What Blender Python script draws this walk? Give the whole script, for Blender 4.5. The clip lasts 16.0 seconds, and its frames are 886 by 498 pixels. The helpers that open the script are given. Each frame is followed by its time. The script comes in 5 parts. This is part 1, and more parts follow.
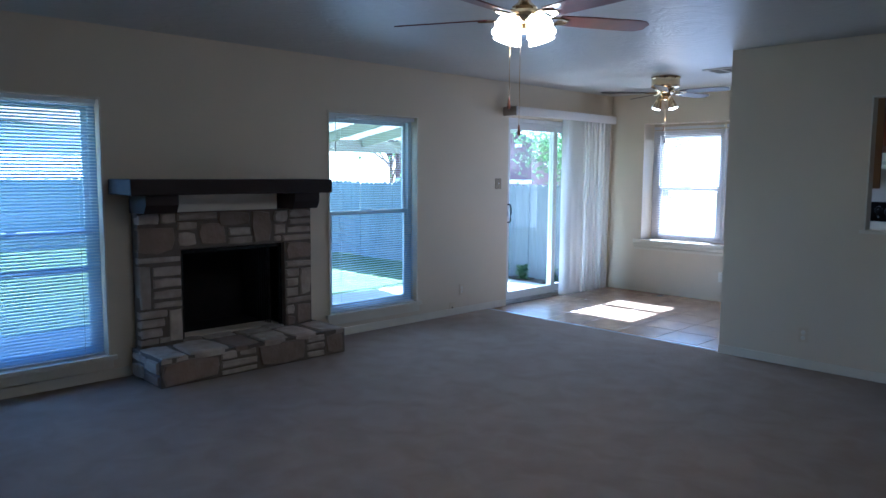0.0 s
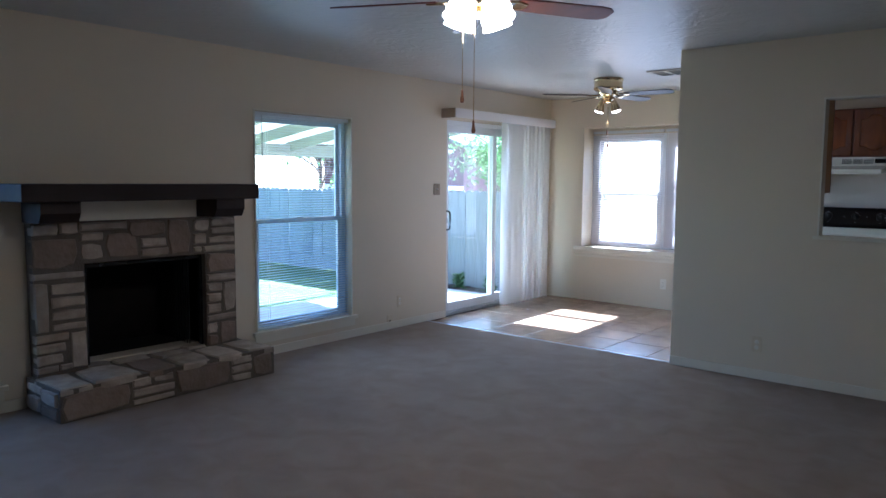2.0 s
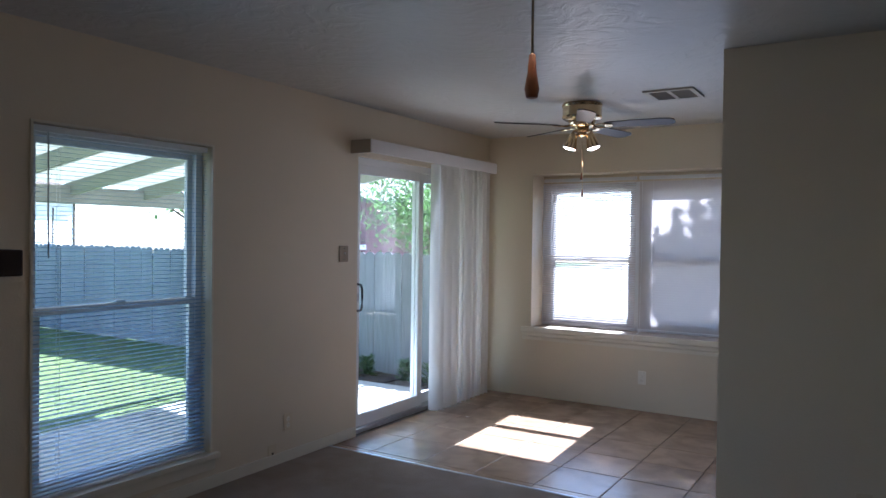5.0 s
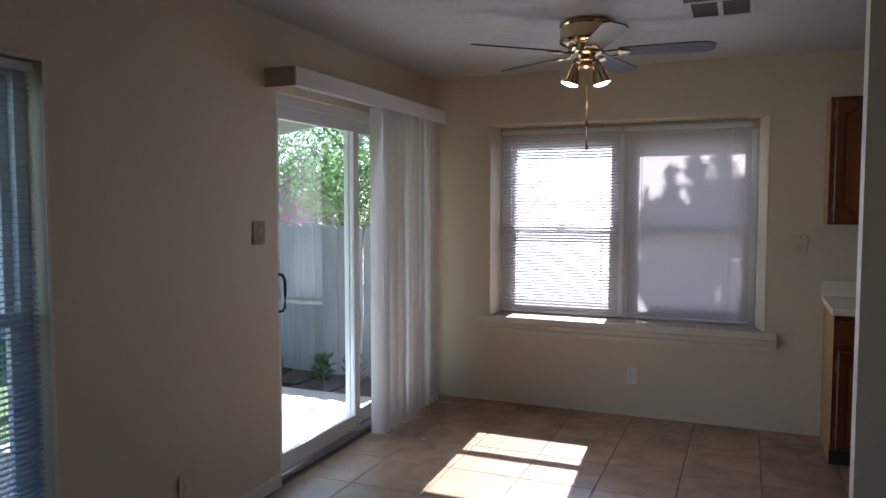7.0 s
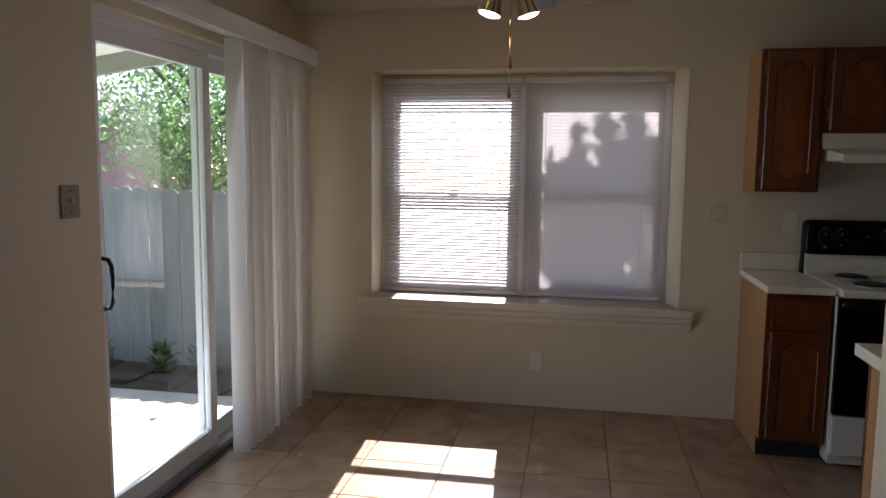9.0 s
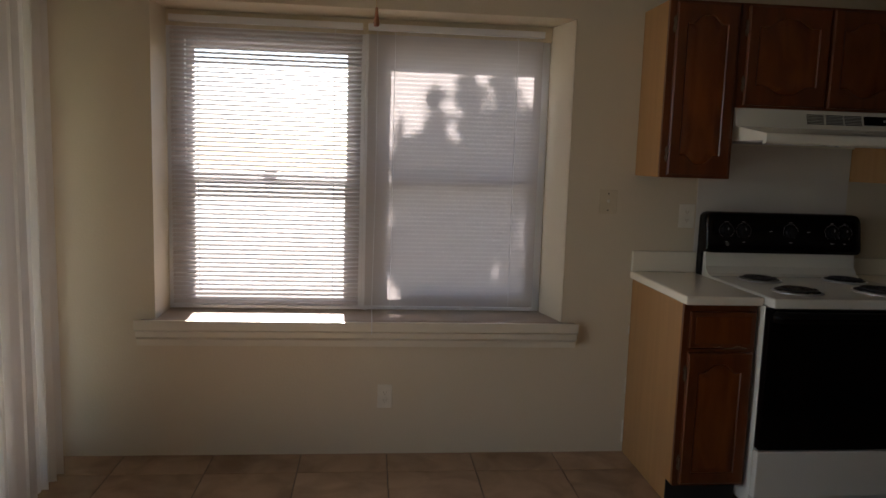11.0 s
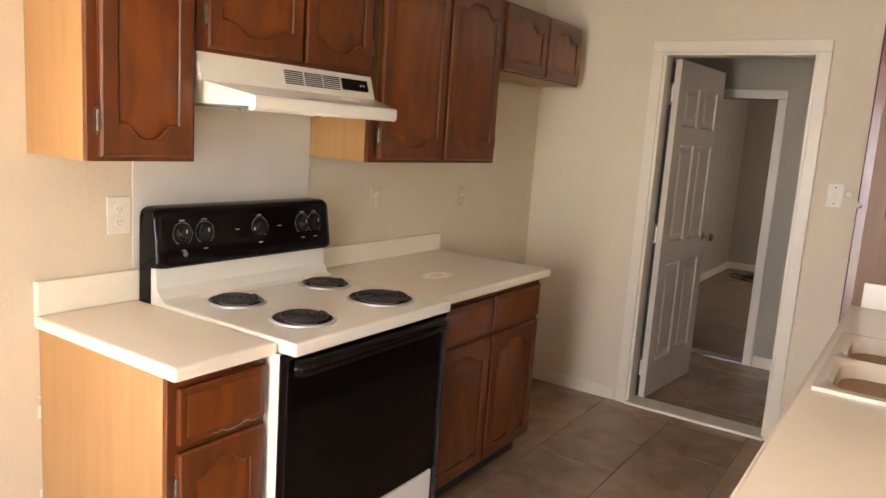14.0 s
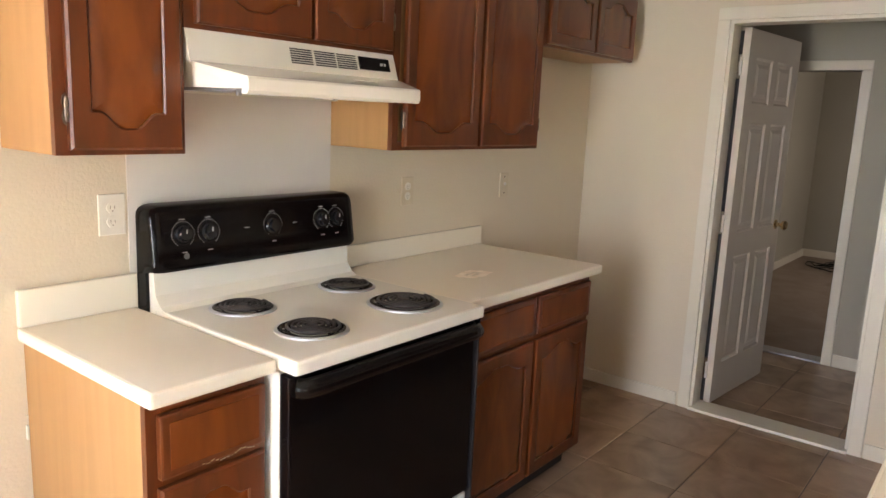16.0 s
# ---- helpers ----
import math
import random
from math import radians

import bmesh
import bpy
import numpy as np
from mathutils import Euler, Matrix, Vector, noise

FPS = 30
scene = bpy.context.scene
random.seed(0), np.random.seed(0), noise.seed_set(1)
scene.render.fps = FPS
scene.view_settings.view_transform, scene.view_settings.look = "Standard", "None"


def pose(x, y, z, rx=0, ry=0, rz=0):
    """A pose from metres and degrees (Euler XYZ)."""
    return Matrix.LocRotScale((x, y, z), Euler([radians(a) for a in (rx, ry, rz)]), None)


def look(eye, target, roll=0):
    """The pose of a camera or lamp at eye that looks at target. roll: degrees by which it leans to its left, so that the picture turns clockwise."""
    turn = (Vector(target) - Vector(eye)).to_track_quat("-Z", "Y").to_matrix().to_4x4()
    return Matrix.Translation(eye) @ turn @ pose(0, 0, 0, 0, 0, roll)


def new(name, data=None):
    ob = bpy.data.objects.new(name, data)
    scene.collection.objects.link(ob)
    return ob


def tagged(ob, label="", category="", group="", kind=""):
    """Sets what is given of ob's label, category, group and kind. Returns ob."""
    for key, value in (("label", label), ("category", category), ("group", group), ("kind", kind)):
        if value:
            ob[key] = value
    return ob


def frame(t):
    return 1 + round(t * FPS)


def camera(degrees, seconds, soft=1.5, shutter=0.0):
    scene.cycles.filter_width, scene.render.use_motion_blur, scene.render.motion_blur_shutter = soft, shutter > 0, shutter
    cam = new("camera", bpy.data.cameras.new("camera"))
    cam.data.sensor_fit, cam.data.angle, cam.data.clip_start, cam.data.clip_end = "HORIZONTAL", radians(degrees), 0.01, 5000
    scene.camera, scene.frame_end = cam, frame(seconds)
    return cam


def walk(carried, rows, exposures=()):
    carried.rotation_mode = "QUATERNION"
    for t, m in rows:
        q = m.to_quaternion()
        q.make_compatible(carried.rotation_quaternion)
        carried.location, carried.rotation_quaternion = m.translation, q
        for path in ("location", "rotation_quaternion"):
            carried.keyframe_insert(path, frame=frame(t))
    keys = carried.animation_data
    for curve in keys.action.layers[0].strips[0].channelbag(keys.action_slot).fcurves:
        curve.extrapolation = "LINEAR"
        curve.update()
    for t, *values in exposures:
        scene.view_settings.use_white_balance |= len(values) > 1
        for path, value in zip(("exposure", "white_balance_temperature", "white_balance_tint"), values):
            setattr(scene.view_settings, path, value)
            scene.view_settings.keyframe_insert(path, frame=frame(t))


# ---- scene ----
cam = camera(62.8, 16.0)

PATH = [
    (0, (5.189, -8.111, 1.464), (3.77, -6.717, 1.255), 0.4),
    (0.5, (5.121, -8.113, 1.464), (3.745, -6.681, 1.235), 0.4),
    (1, (5.086, -8.11, 1.451), (3.732, -6.657, 1.217), 0.4),
    (1.5, (4.989, -8.032, 1.447), (3.653, -6.563, 1.212), 0.3),
    (2, (4.841, -7.864, 1.444), (3.563, -6.337, 1.255), 0.4),
    (2.5, (4.598, -7.638, 1.437), (3.37, -6.061, 1.369), 0.5),
    (3, (4.401, -7.365, 1.467), (3.201, -5.766, 1.44), 0.7),
    (3.5, (4.2, -7.055, 1.477), (3.016, -5.443, 1.449), 1.0),
    (3.7, (4.119, -6.95, 1.48), (2.949, -5.328, 1.449), 1.1),
    (6, (2.678, -5.686, 1.467), (1.755, -3.912, 1.425), -0.2),
    (6.5, (2.423, -5.429, 1.468), (1.578, -3.617, 1.398), -0.4),
    (7, (2.239, -5.164, 1.497), (1.469, -3.322, 1.371), 0.0),
    (7.5, (2.06, -5.055, 1.523), (1.409, -3.171, 1.351), 0.2),
    (8, (1.965, -4.881, 1.498), (1.413, -2.968, 1.311), 0.7),
    (8.2, (1.927, -4.786, 1.496), (1.416, -2.862, 1.302), 0.6),
    (10.3, (1.496, -3.88, 1.458), (1.401, -1.899, 1.204), 1.2),
    (10.5, (1.476, -3.758, 1.453), (1.436, -1.775, 1.2), 1.2),
    (11, (1.439, -3.366, 1.427), (1.638, -1.392, 1.176), 1.8),
    (11.5, (1.429, -3.125, 1.431), (1.969, -1.215, 1.185), 2.9),
    (12, (1.542, -2.926, 1.478), (2.39, -1.132, 1.225), 3.1),
    (12.5, (1.559, -2.666, 1.486), (2.732, -1.065, 1.24), 4.0),
    (13, (1.506, -2.472, 1.503), (2.937, -1.1, 1.238), 4.3),
    (13.5, (1.58, -2.244, 1.485), (3.156, -1.048, 1.192), 4.3),
    (14, (1.669, -2.059, 1.503), (3.313, -0.966, 1.184), 3.9),
    (14.5, (1.782, -1.887, 1.513), (3.457, -0.846, 1.179), 3.9),
    (15, (1.877, -1.867, 1.508), (3.522, -0.779, 1.179), 3.5),
    (15.5, (1.942, -1.928, 1.493), (3.523, -0.748, 1.161), 2.7),
    (16, (1.962, -1.968, 1.495), (3.504, -0.747, 1.132), 2.5),
]
EXPOSURES = [(0, 3.75, 4320, 10), (1.5, 3.93, 4550, 12), (2.5, 3.82, 4750, 13), (3.5, 3.45, 4860, 14), (6, 2.8, 5250, 17), (8, 2.45, 5750, 20), (11, 2.42, 6450, 18), (11.5, 2.5, 6500, 18), (12, 3.3, 6650, 20), (12.5, 4.0, 7050, 23), (13.5, 5.4, 7200, 25), (14.5, 5.72, 7150, 27), (16, 5.72, 6600, 21)]
walk(cam, [(t, look(eye, target, roll)) for t, eye, target, roll in PATH], EXPOSURES)

# ---- exposure of the walk is keyed with the path ----

# ---- world and sun ----
world = bpy.data.worlds.new("sky")
scene.world = world
world.use_nodes = True
wn = world.node_tree.nodes
wl = world.node_tree.links
sky = wn.new("ShaderNodeTexSky")
sky.sky_type = "NISHITA"
sky.sun_disc = False
sky.sun_elevation = radians(42.4)
sky.sun_rotation = radians(-3)
sky.air_density, sky.dust_density = 1.0, 0.6
wn["Background"].inputs["Strength"].default_value = 0.065
wl.new(sky.outputs[0], wn["Background"].inputs["Color"])

sun = new("sun", bpy.data.lights.new("sun", "SUN"))
sun.data.energy, sun.data.angle, sun.data.color = 5.0, radians(0.5), (1.0, 0.95, 0.86)
sun.matrix_world = look((-0.06, 1.0, 0.915), (0, 0, 0))


def area_lamp(name, eye, target, sx, sy, power, color):
    ob = new(name, bpy.data.lights.new(name, "AREA"))
    ob.data.shape, ob.data.size, ob.data.size_y = "RECTANGLE", sx, sy
    ob.data.energy, ob.data.color = power, color
    ob.data.spread = radians(140 if eye[0] > 1 else 64 if eye[1] < -6 else 120)
    ob.matrix_world = look(eye, target)
    return ob


SKYC = (0.80, 0.89, 1.0)
area_lamp("dining_sky", (1.42, -0.07, 1.36), (1.42, -3, 1.3), 1.8, 1.3, 0.55, SKYC)
area_lamp("patio_door_sky", (0.0, -1.55, 1.1), (3, -1.6, 0.6), 0.9, 1.9, 1.0, SKYC)
area_lamp("fireside_sky", (0.05, -3.89, 1.1), (3, -4.2, 0.7), 0.95, 1.7, 0.42, SKYC)
area_lamp("living_sky", (0.05, -6.88, 1.1), (3, -6.93, 1.0), 0.75, 1.7, 0.22, SKYC)

# added fill lamp on the unseen side of the back room, no known window
area_lamp("back_room_fill", (9.5, -2.85, 1.5), (9.6, 0, 0.8), 1.2, 1.0, 0.33, (1.0, 0.92, 0.8))
# weak made-up fill that lifts the laundry; no source stands here
area_lamp("laundry_fill", (6.45, -2.15, 1.6), (6.45, 0, 1.2), 0.6, 0.6, 0.020, (1.0, 0.9, 0.78))

# ---- materials ----
MATS = {}


def mat(name, color=(0.8, 0.8, 0.8), rough=0.5, metal=0.0, var=0.0, vscale=3.0, bump=0.0, bscale=200.0,
        tint=None, stretch=(1, 1, 1), rand=0.0, coat=0.0, distort=0.0, bdist=0.002, detail=4.0, spec=None, rvar=0.0):
    """A principled material: colour mixed with tint by noise, fine bump, and per-object variation."""
    m = bpy.data.materials.new(name)
    m.use_nodes = True
    n, l = m.node_tree.nodes, m.node_tree.links
    b = n["Principled BSDF"]
    b.inputs["Roughness"].default_value = rough
    b.inputs["Metallic"].default_value = metal
    b.inputs["Coat Weight"].default_value = coat
    if spec is not None:
        b.inputs["Specular IOR Level"].default_value = spec
    tc = n.new("ShaderNodeTexCoord")
    mp = n.new("ShaderNodeMapping")
    mp.inputs["Scale"].default_value = stretch
    l.new(tc.outputs["Object"], mp.inputs["Vector"])
    vec = mp.outputs["Vector"]
    if rand:
        info = n.new("ShaderNodeObjectInfo")
        add = n.new("ShaderNodeVectorMath")
        add.operation = "MULTIPLY_ADD"
        comb = n.new("ShaderNodeCombineXYZ")
        for i in range(3):
            l.new(info.outputs["Random"], comb.inputs[i])
        add.inputs[1].default_value = (37, 53, 71)
        l.new(comb.outputs[0], add.inputs[0])
        l.new(vec, add.inputs[2])
        vec = add.outputs[0]
    ns = n.new("ShaderNodeTexNoise")
    ns.inputs["Scale"].default_value = vscale
    ns.inputs["Detail"].default_value = detail
    ns.inputs["Distortion"].default_value = distort
    l.new(vec, ns.inputs["Vector"])
    mix = n.new("ShaderNodeMix")
    mix.data_type = "RGBA"
    t = tint or tuple(c * 0.7 for c in color)
    mix.inputs["A"].default_value = (*color, 1)
    mix.inputs["B"].default_value = (*t, 1)
    ramp = n.new("ShaderNodeMapRange")
    ramp.inputs["From Min"].default_value = 0.35
    ramp.inputs["From Max"].default_value = 0.68
    ramp.inputs["To Max"].default_value = var
    l.new(ns.outputs["Fac"], ramp.inputs["Value"])
    l.new(ramp.outputs[0], mix.inputs["Factor"])
    out = mix.outputs["Result"]
    if rand:
        hsv = n.new("ShaderNodeHueSaturation")
        mr = n.new("ShaderNodeMapRange")
        mr.inputs["To Min"].default_value = 1 - rand
        mr.inputs["To Max"].default_value = 1 + rand
        l.new(info.outputs["Random"], mr.inputs["Value"])
        l.new(mr.outputs[0], hsv.inputs["Value"])
        l.new(out, hsv.inputs["Color"])
        out = hsv.outputs[0]
    l.new(out, b.inputs["Base Color"])
    if rvar:
        rr = n.new("ShaderNodeMapRange")
        rr.inputs["To Min"].default_value = rough - rvar
        rr.inputs["To Max"].default_value = rough + rvar
        l.new(ns.outputs["Fac"], rr.inputs["Value"])
        l.new(rr.outputs[0], b.inputs["Roughness"])
    if bump:
        n2 = n.new("ShaderNodeTexNoise")
        n2.inputs["Scale"].default_value = bscale
        n2.inputs["Detail"].default_value = 3
        l.new(vec, n2.inputs["Vector"])
        bp = n.new("ShaderNodeBump")
        bp.inputs["Strength"].default_value = bump
        bp.inputs["Distance"].default_value = bdist
        l.new(n2.outputs["Fac"], bp.inputs["Height"])
        l.new(bp.outputs[0], b.inputs["Normal"])
    MATS[name] = m
    return m


WALL = mat("wall_paint", (0.678, 0.590, 0.442), 0.6, var=0.5, vscale=1.1, bump=0.35, bscale=90, tint=(0.615, 0.543, 0.415), bdist=0.003)
# darkened paint: the dimness of the rooms past the doorway is in this colour
LWALL = mat("laundry_dim_paint", (0.385, 0.355, 0.28), 0.6, var=0.5, vscale=1.1, bump=0.3, bscale=90, tint=(0.34, 0.32, 0.255), bdist=0.003)
TRIM = mat("trim_paint", (0.72, 0.67, 0.55), 0.35, var=0.4, vscale=6, tint=(0.66, 0.61, 0.5))
WHITE = mat("white_vinyl", (0.74, 0.75, 0.76), 0.35, var=0.3, vscale=8, tint=(0.66, 0.67, 0.68))
DOORP = mat("door_paint", (0.60, 0.545, 0.455), 0.4, var=0.4, vscale=5, tint=(0.53, 0.49, 0.42), bump=0.1, bscale=60)
CARPET = mat("carpet", (0.39, 0.315, 0.25), 0.95, var=0.8, vscale=4.5, bump=1.0, bscale=420, tint=(0.32, 0.25, 0.195), bdist=0.008, distort=0.6, spec=0.1)
TILE = mat("tile", (0.37, 0.245, 0.155), 0.24, var=0.9, vscale=5.5, bump=0.10, bscale=14, tint=(0.24, 0.155, 0.095), rand=0.10, bdist=0.002, rvar=0.06, distort=0.6, spec=0.6)
GROUT = mat("grout", (0.10, 0.072, 0.05), 0.9, var=0.5, vscale=30, bump=0.4, bscale=300)
STONE = mat("stone", (0.47, 0.39, 0.30), 0.85, var=0.8, vscale=9, bump=0.7, bscale=28, tint=(0.29, 0.225, 0.17), rand=0.2, bdist=0.008)
STONEB = mat("stone_brown", (0.23, 0.165, 0.115), 0.85, var=0.8, vscale=9, bump=0.9, bscale=28, tint=(0.29, 0.22, 0.17), rand=0.2, bdist=0.008)
MORTAR = mat("mortar", (0.16, 0.13, 0.10), 0.95, var=0.6, vscale=14, bump=0.7, bscale=60, bdist=0.006)
MANTEL = mat("mantel_wood", (0.020, 0.012, 0.009), 0.6, var=0.8, vscale=14, stretch=(1, 0.08, 1), bump=0.25, bscale=50, tint=(0.04, 0.024, 0.016), spec=0.3)
SOOT = mat("sooty_brick", (0.012, 0.011, 0.010), 0.9, var=0.7, vscale=8, bump=0.5, bscale=30, tint=(0.02, 0.017, 0.015))
BRASS = mat("polished_brass", (0.72, 0.57, 0.35), 0.18, metal=1.0, var=0.3, vscale=20, tint=(0.55, 0.41, 0.2))
BLADE = mat("fan_blade_wood", (0.14, 0.028, 0.018), 0.3, var=0.7, vscale=16, stretch=(0.15, 1, 1), tint=(0.07, 0.016, 0.010), coat=0.3)
BLADEG = mat("fan_blade_grey", (0.075, 0.065, 0.06), 0.45, var=0.7, vscale=16, stretch=(0.15, 1, 1), tint=(0.05, 0.044, 0.04), spec=0.2)
CHERRY = mat("cherry_cabinet", (0.200, 0.053, 0.0105), 0.27, var=0.85, vscale=4, stretch=(2.2, 2.2, 0.6), bump=0.08, bscale=120, tint=(0.100, 0.026, 0.007), rand=0.12, coat=0.12, distort=0.9)
CHERRYD = mat("cherry_frame", (0.155, 0.039, 0.0085), 0.3, var=0.8, vscale=5, stretch=(2.6, 2.6, 0.5), bump=0.08, bscale=120, tint=(0.082, 0.023, 0.007), rand=0.06, coat=0.12, distort=1.2)
OAK = mat("oak_side_panel", (0.41, 0.225, 0.088), 0.42, var=0.55, vscale=5, stretch=(7, 7, 0.4), tint=(0.34, 0.178, 0.064), bump=0.05, bscale=150)
COUNTER = mat("laminate", (0.84, 0.785, 0.65), 0.2, var=0.5, vscale=3, tint=(0.81, 0.745, 0.60), rvar=0.06)
ENAMEL = mat("white_enamel", (0.84, 0.82, 0.72), 0.14, var=0.3, vscale=5, tint=(0.78, 0.755, 0.66), coat=0.3)
BLACK = mat("black_glass", (0.004, 0.003, 0.003), 0.13, var=0.5, vscale=5, tint=(0.006, 0.0045, 0.004), spec=0.22)
BLACKP = mat("black_enamel", (0.012, 0.012, 0.013), 0.22, var=0.5, vscale=8, tint=(0.02, 0.02, 0.02))
COIL = mat("coil_element", (0.035, 0.033, 0.032), 0.5, metal=0.4, var=0.6, vscale=40, tint=(0.07, 0.06, 0.055))
CHROME = mat("chrome", (0.50, 0.48, 0.46), 0.16, metal=1.0, var=0.5, vscale=30, tint=(0.4, 0.38, 0.36))
ALU = mat("grey_steel", (0.55, 0.56, 0.57), 0.35, metal=0.6, var=0.5, vscale=12)
HINGE = mat("worn_bronze", (0.26, 0.21, 0.16), 0.35, metal=0.9, var=0.6, vscale=40)
PLATE = mat("almond_plate", (0.66, 0.565, 0.40), 0.35, var=0.3, vscale=20)
PLATED = mat("brown_plate", (0.33, 0.265, 0.18), 0.65, var=0.3, vscale=20)
PLATEL = mat("white_plate", (0.78, 0.74, 0.64), 0.35, var=0.3, vscale=20)
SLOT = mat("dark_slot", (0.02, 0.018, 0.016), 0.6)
MARK = mat("white_print", (0.36, 0.35, 0.33), 0.5)
SLOTL = mat("receptacle_slot", (0.34, 0.28, 0.20), 0.5)
VENTM = mat("vent_paint", (0.50, 0.47, 0.40), 0.5, var=0.3, vscale=9)
# vent paint at a third: shade between the louvres put into their colour
VENTD = mat("vent_louvre", (0.16, 0.15, 0.13), 0.5, var=0.3, vscale=9)
SINK = mat("sink_enamel", (0.74, 0.66, 0.54), 0.15, var=0.3, vscale=5, tint=(0.68, 0.6, 0.49), coat=0.3)
GRASS = mat("lawn", (0.11, 0.17, 0.035), 0.9, var=0.9, vscale=3, bump=1.0, bscale=60, tint=(0.05, 0.085, 0.018), bdist=0.03)
SOIL = mat("soil", (0.07, 0.05, 0.035), 0.95, var=0.8, vscale=7, bump=1.0, bscale=25, bdist=0.02)
CONC = mat("concrete", (0.46, 0.44, 0.40), 0.85, var=0.6, vscale=4, bump=0.4, bscale=90, tint=(0.38, 0.365, 0.33))
SIDEP = mat("backdrop_concrete", (0.27, 0.26, 0.235), 0.9, var=0.6, vscale=4, bump=0.4, bscale=90, tint=(0.22, 0.21, 0.19))
FENCE = mat("weathered_fence", (0.27, 0.29, 0.30), 0.85, var=0.8, vscale=9, stretch=(4, 4, 0.35), bump=0.5, bscale=70, tint=(0.19, 0.20, 0.205), rand=0.15)
BEAM = mat("patio_beam", (0.40, 0.41, 0.36), 0.6, var=0.5, vscale=4)
BARK = mat("bark", (0.10, 0.075, 0.055), 0.95, var=0.8, vscale=9, stretch=(3, 3, 0.5), bump=0.8, bscale=30, bdist=0.01)


def ceiling_mat():
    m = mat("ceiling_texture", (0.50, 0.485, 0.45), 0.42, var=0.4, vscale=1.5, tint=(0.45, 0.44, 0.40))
    n, l = m.node_tree.nodes, m.node_tree.links
    tc = n.new("ShaderNodeTexCoord")
    a = n.new("ShaderNodeTexNoise")
    a.inputs["Scale"].default_value, a.inputs["Detail"].default_value, a.inputs["Distortion"].default_value = 4.2, 5, 2.8
    l.new(tc.outputs["Object"], a.inputs["Vector"])
    r = n.new("ShaderNodeMapRange")
    r.inputs["From Min"].default_value, r.inputs["From Max"].default_value = 0.44, 0.58
    l.new(a.outputs["Fac"], r.inputs["Value"])
    f = n.new("ShaderNodeTexNoise")
    f.inputs["Scale"].default_value = 45
    l.new(tc.outputs["Object"], f.inputs["Vector"])
    ad = n.new("ShaderNodeMath")
    ad.operation = "MULTIPLY_ADD"
    ad.inputs[1].default_value = 0.25
    l.new(f.outputs["Fac"], ad.inputs[0])
    l.new(r.outputs[0], ad.inputs[2])
    bp = n.new("ShaderNodeBump")
    bp.inputs["Strength"].default_value, bp.inputs["Distance"].default_value = 0.26, 0.010
    l.new(ad.outputs[0], bp.inputs["Height"])
    l.new(bp.outputs[0], n["Principled BSDF"].inputs["Normal"])
    return m


CEIL = ceiling_mat()


def thin_mat(name, color, through_col, amount, rough=0.5):
    """A thin sheet that lets part of the light through."""
    m = bpy.data.materials.new(name)
    m.use_nodes = True
    n, l = m.node_tree.nodes, m.node_tree.links
    b = n["Principled BSDF"]
    b.inputs["Base Color"].default_value = (*color, 1)
    b.inputs["Roughness"].default_value = rough
    t = n.new("ShaderNodeBsdfTranslucent")
    t.inputs["Color"].default_value = (*through_col, 1)
    mx = n.new("ShaderNodeMixShader")
    mx.inputs[0].default_value = amount
    l.new(b.outputs[0], mx.inputs[1])
    l.new(t.outputs[0], mx.inputs[2])
    l.new(mx.outputs[0], n["Material Output"].inputs["Surface"])
    return m


SLAT = thin_mat("blind_slat", (0.60, 0.565, 0.555), (0.74, 0.69, 0.68), 0.17)
# shaded copy of the slat: blue skylight and shade are in its colour
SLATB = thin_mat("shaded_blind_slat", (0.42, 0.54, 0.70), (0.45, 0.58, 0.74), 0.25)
SLATC = thin_mat("closed_blind_slat", (0.55, 0.52, 0.51), (0.74, 0.69, 0.68), 0.15)
VANE = thin_mat("vertical_vane", (0.76, 0.73, 0.69), (0.72, 0.68, 0.64), 0.22, 0.6)
ROOFP = thin_mat("patio_panel", (0.45, 0.47, 0.43), (0.58, 0.60, 0.50), 0.14, 0.6)
LEAF = thin_mat("leaf", (0.055, 0.105, 0.028), (0.17, 0.32, 0.09), 0.35, 0.5)


def glass_mat():
    m = bpy.data.materials.new("window_glass")
    m.use_nodes = True
    n, l = m.node_tree.nodes, m.node_tree.links
    n.remove(n["Principled BSDF"])
    tr, gl, mx, fr = (n.new(k) for k in ("ShaderNodeBsdfTransparent", "ShaderNodeBsdfGlossy", "ShaderNodeMixShader", "ShaderNodeFresnel"))
    tr.inputs["Color"].default_value = (0.93, 0.96, 0.96, 1)
    gl.inputs["Roughness"].default_value = 0.01
    fr.inputs["IOR"].default_value = 1.75
    l.new(fr.outputs[0], mx.inputs[0])
    l.new(tr.outputs[0], mx.inputs[1])
    l.new(gl.outputs[0], mx.inputs[2])
    l.new(mx.outputs[0], n["Material Output"].inputs["Surface"])
    return m


GLASS = glass_mat()


def glow(name, color, strength):
    m = bpy.data.materials.new(name)
    m.use_nodes = True
    b = m.node_tree.nodes["Principled BSDF"]
    b.inputs["Base Color"].default_value = (*color, 1)
    b.inputs["Roughness"].default_value = 0.3
    b.inputs["Emission Color"].default_value = (*color, 1)
    b.inputs["Emission Strength"].default_value = strength
    return m


GLOBE = glow("lit_glass_shade", (1.0, 0.88, 0.68), 0.95)
BULB = glow("lit_bulb", (1.0, 0.90, 0.74), 1.65)

# ---- mesh tools ----


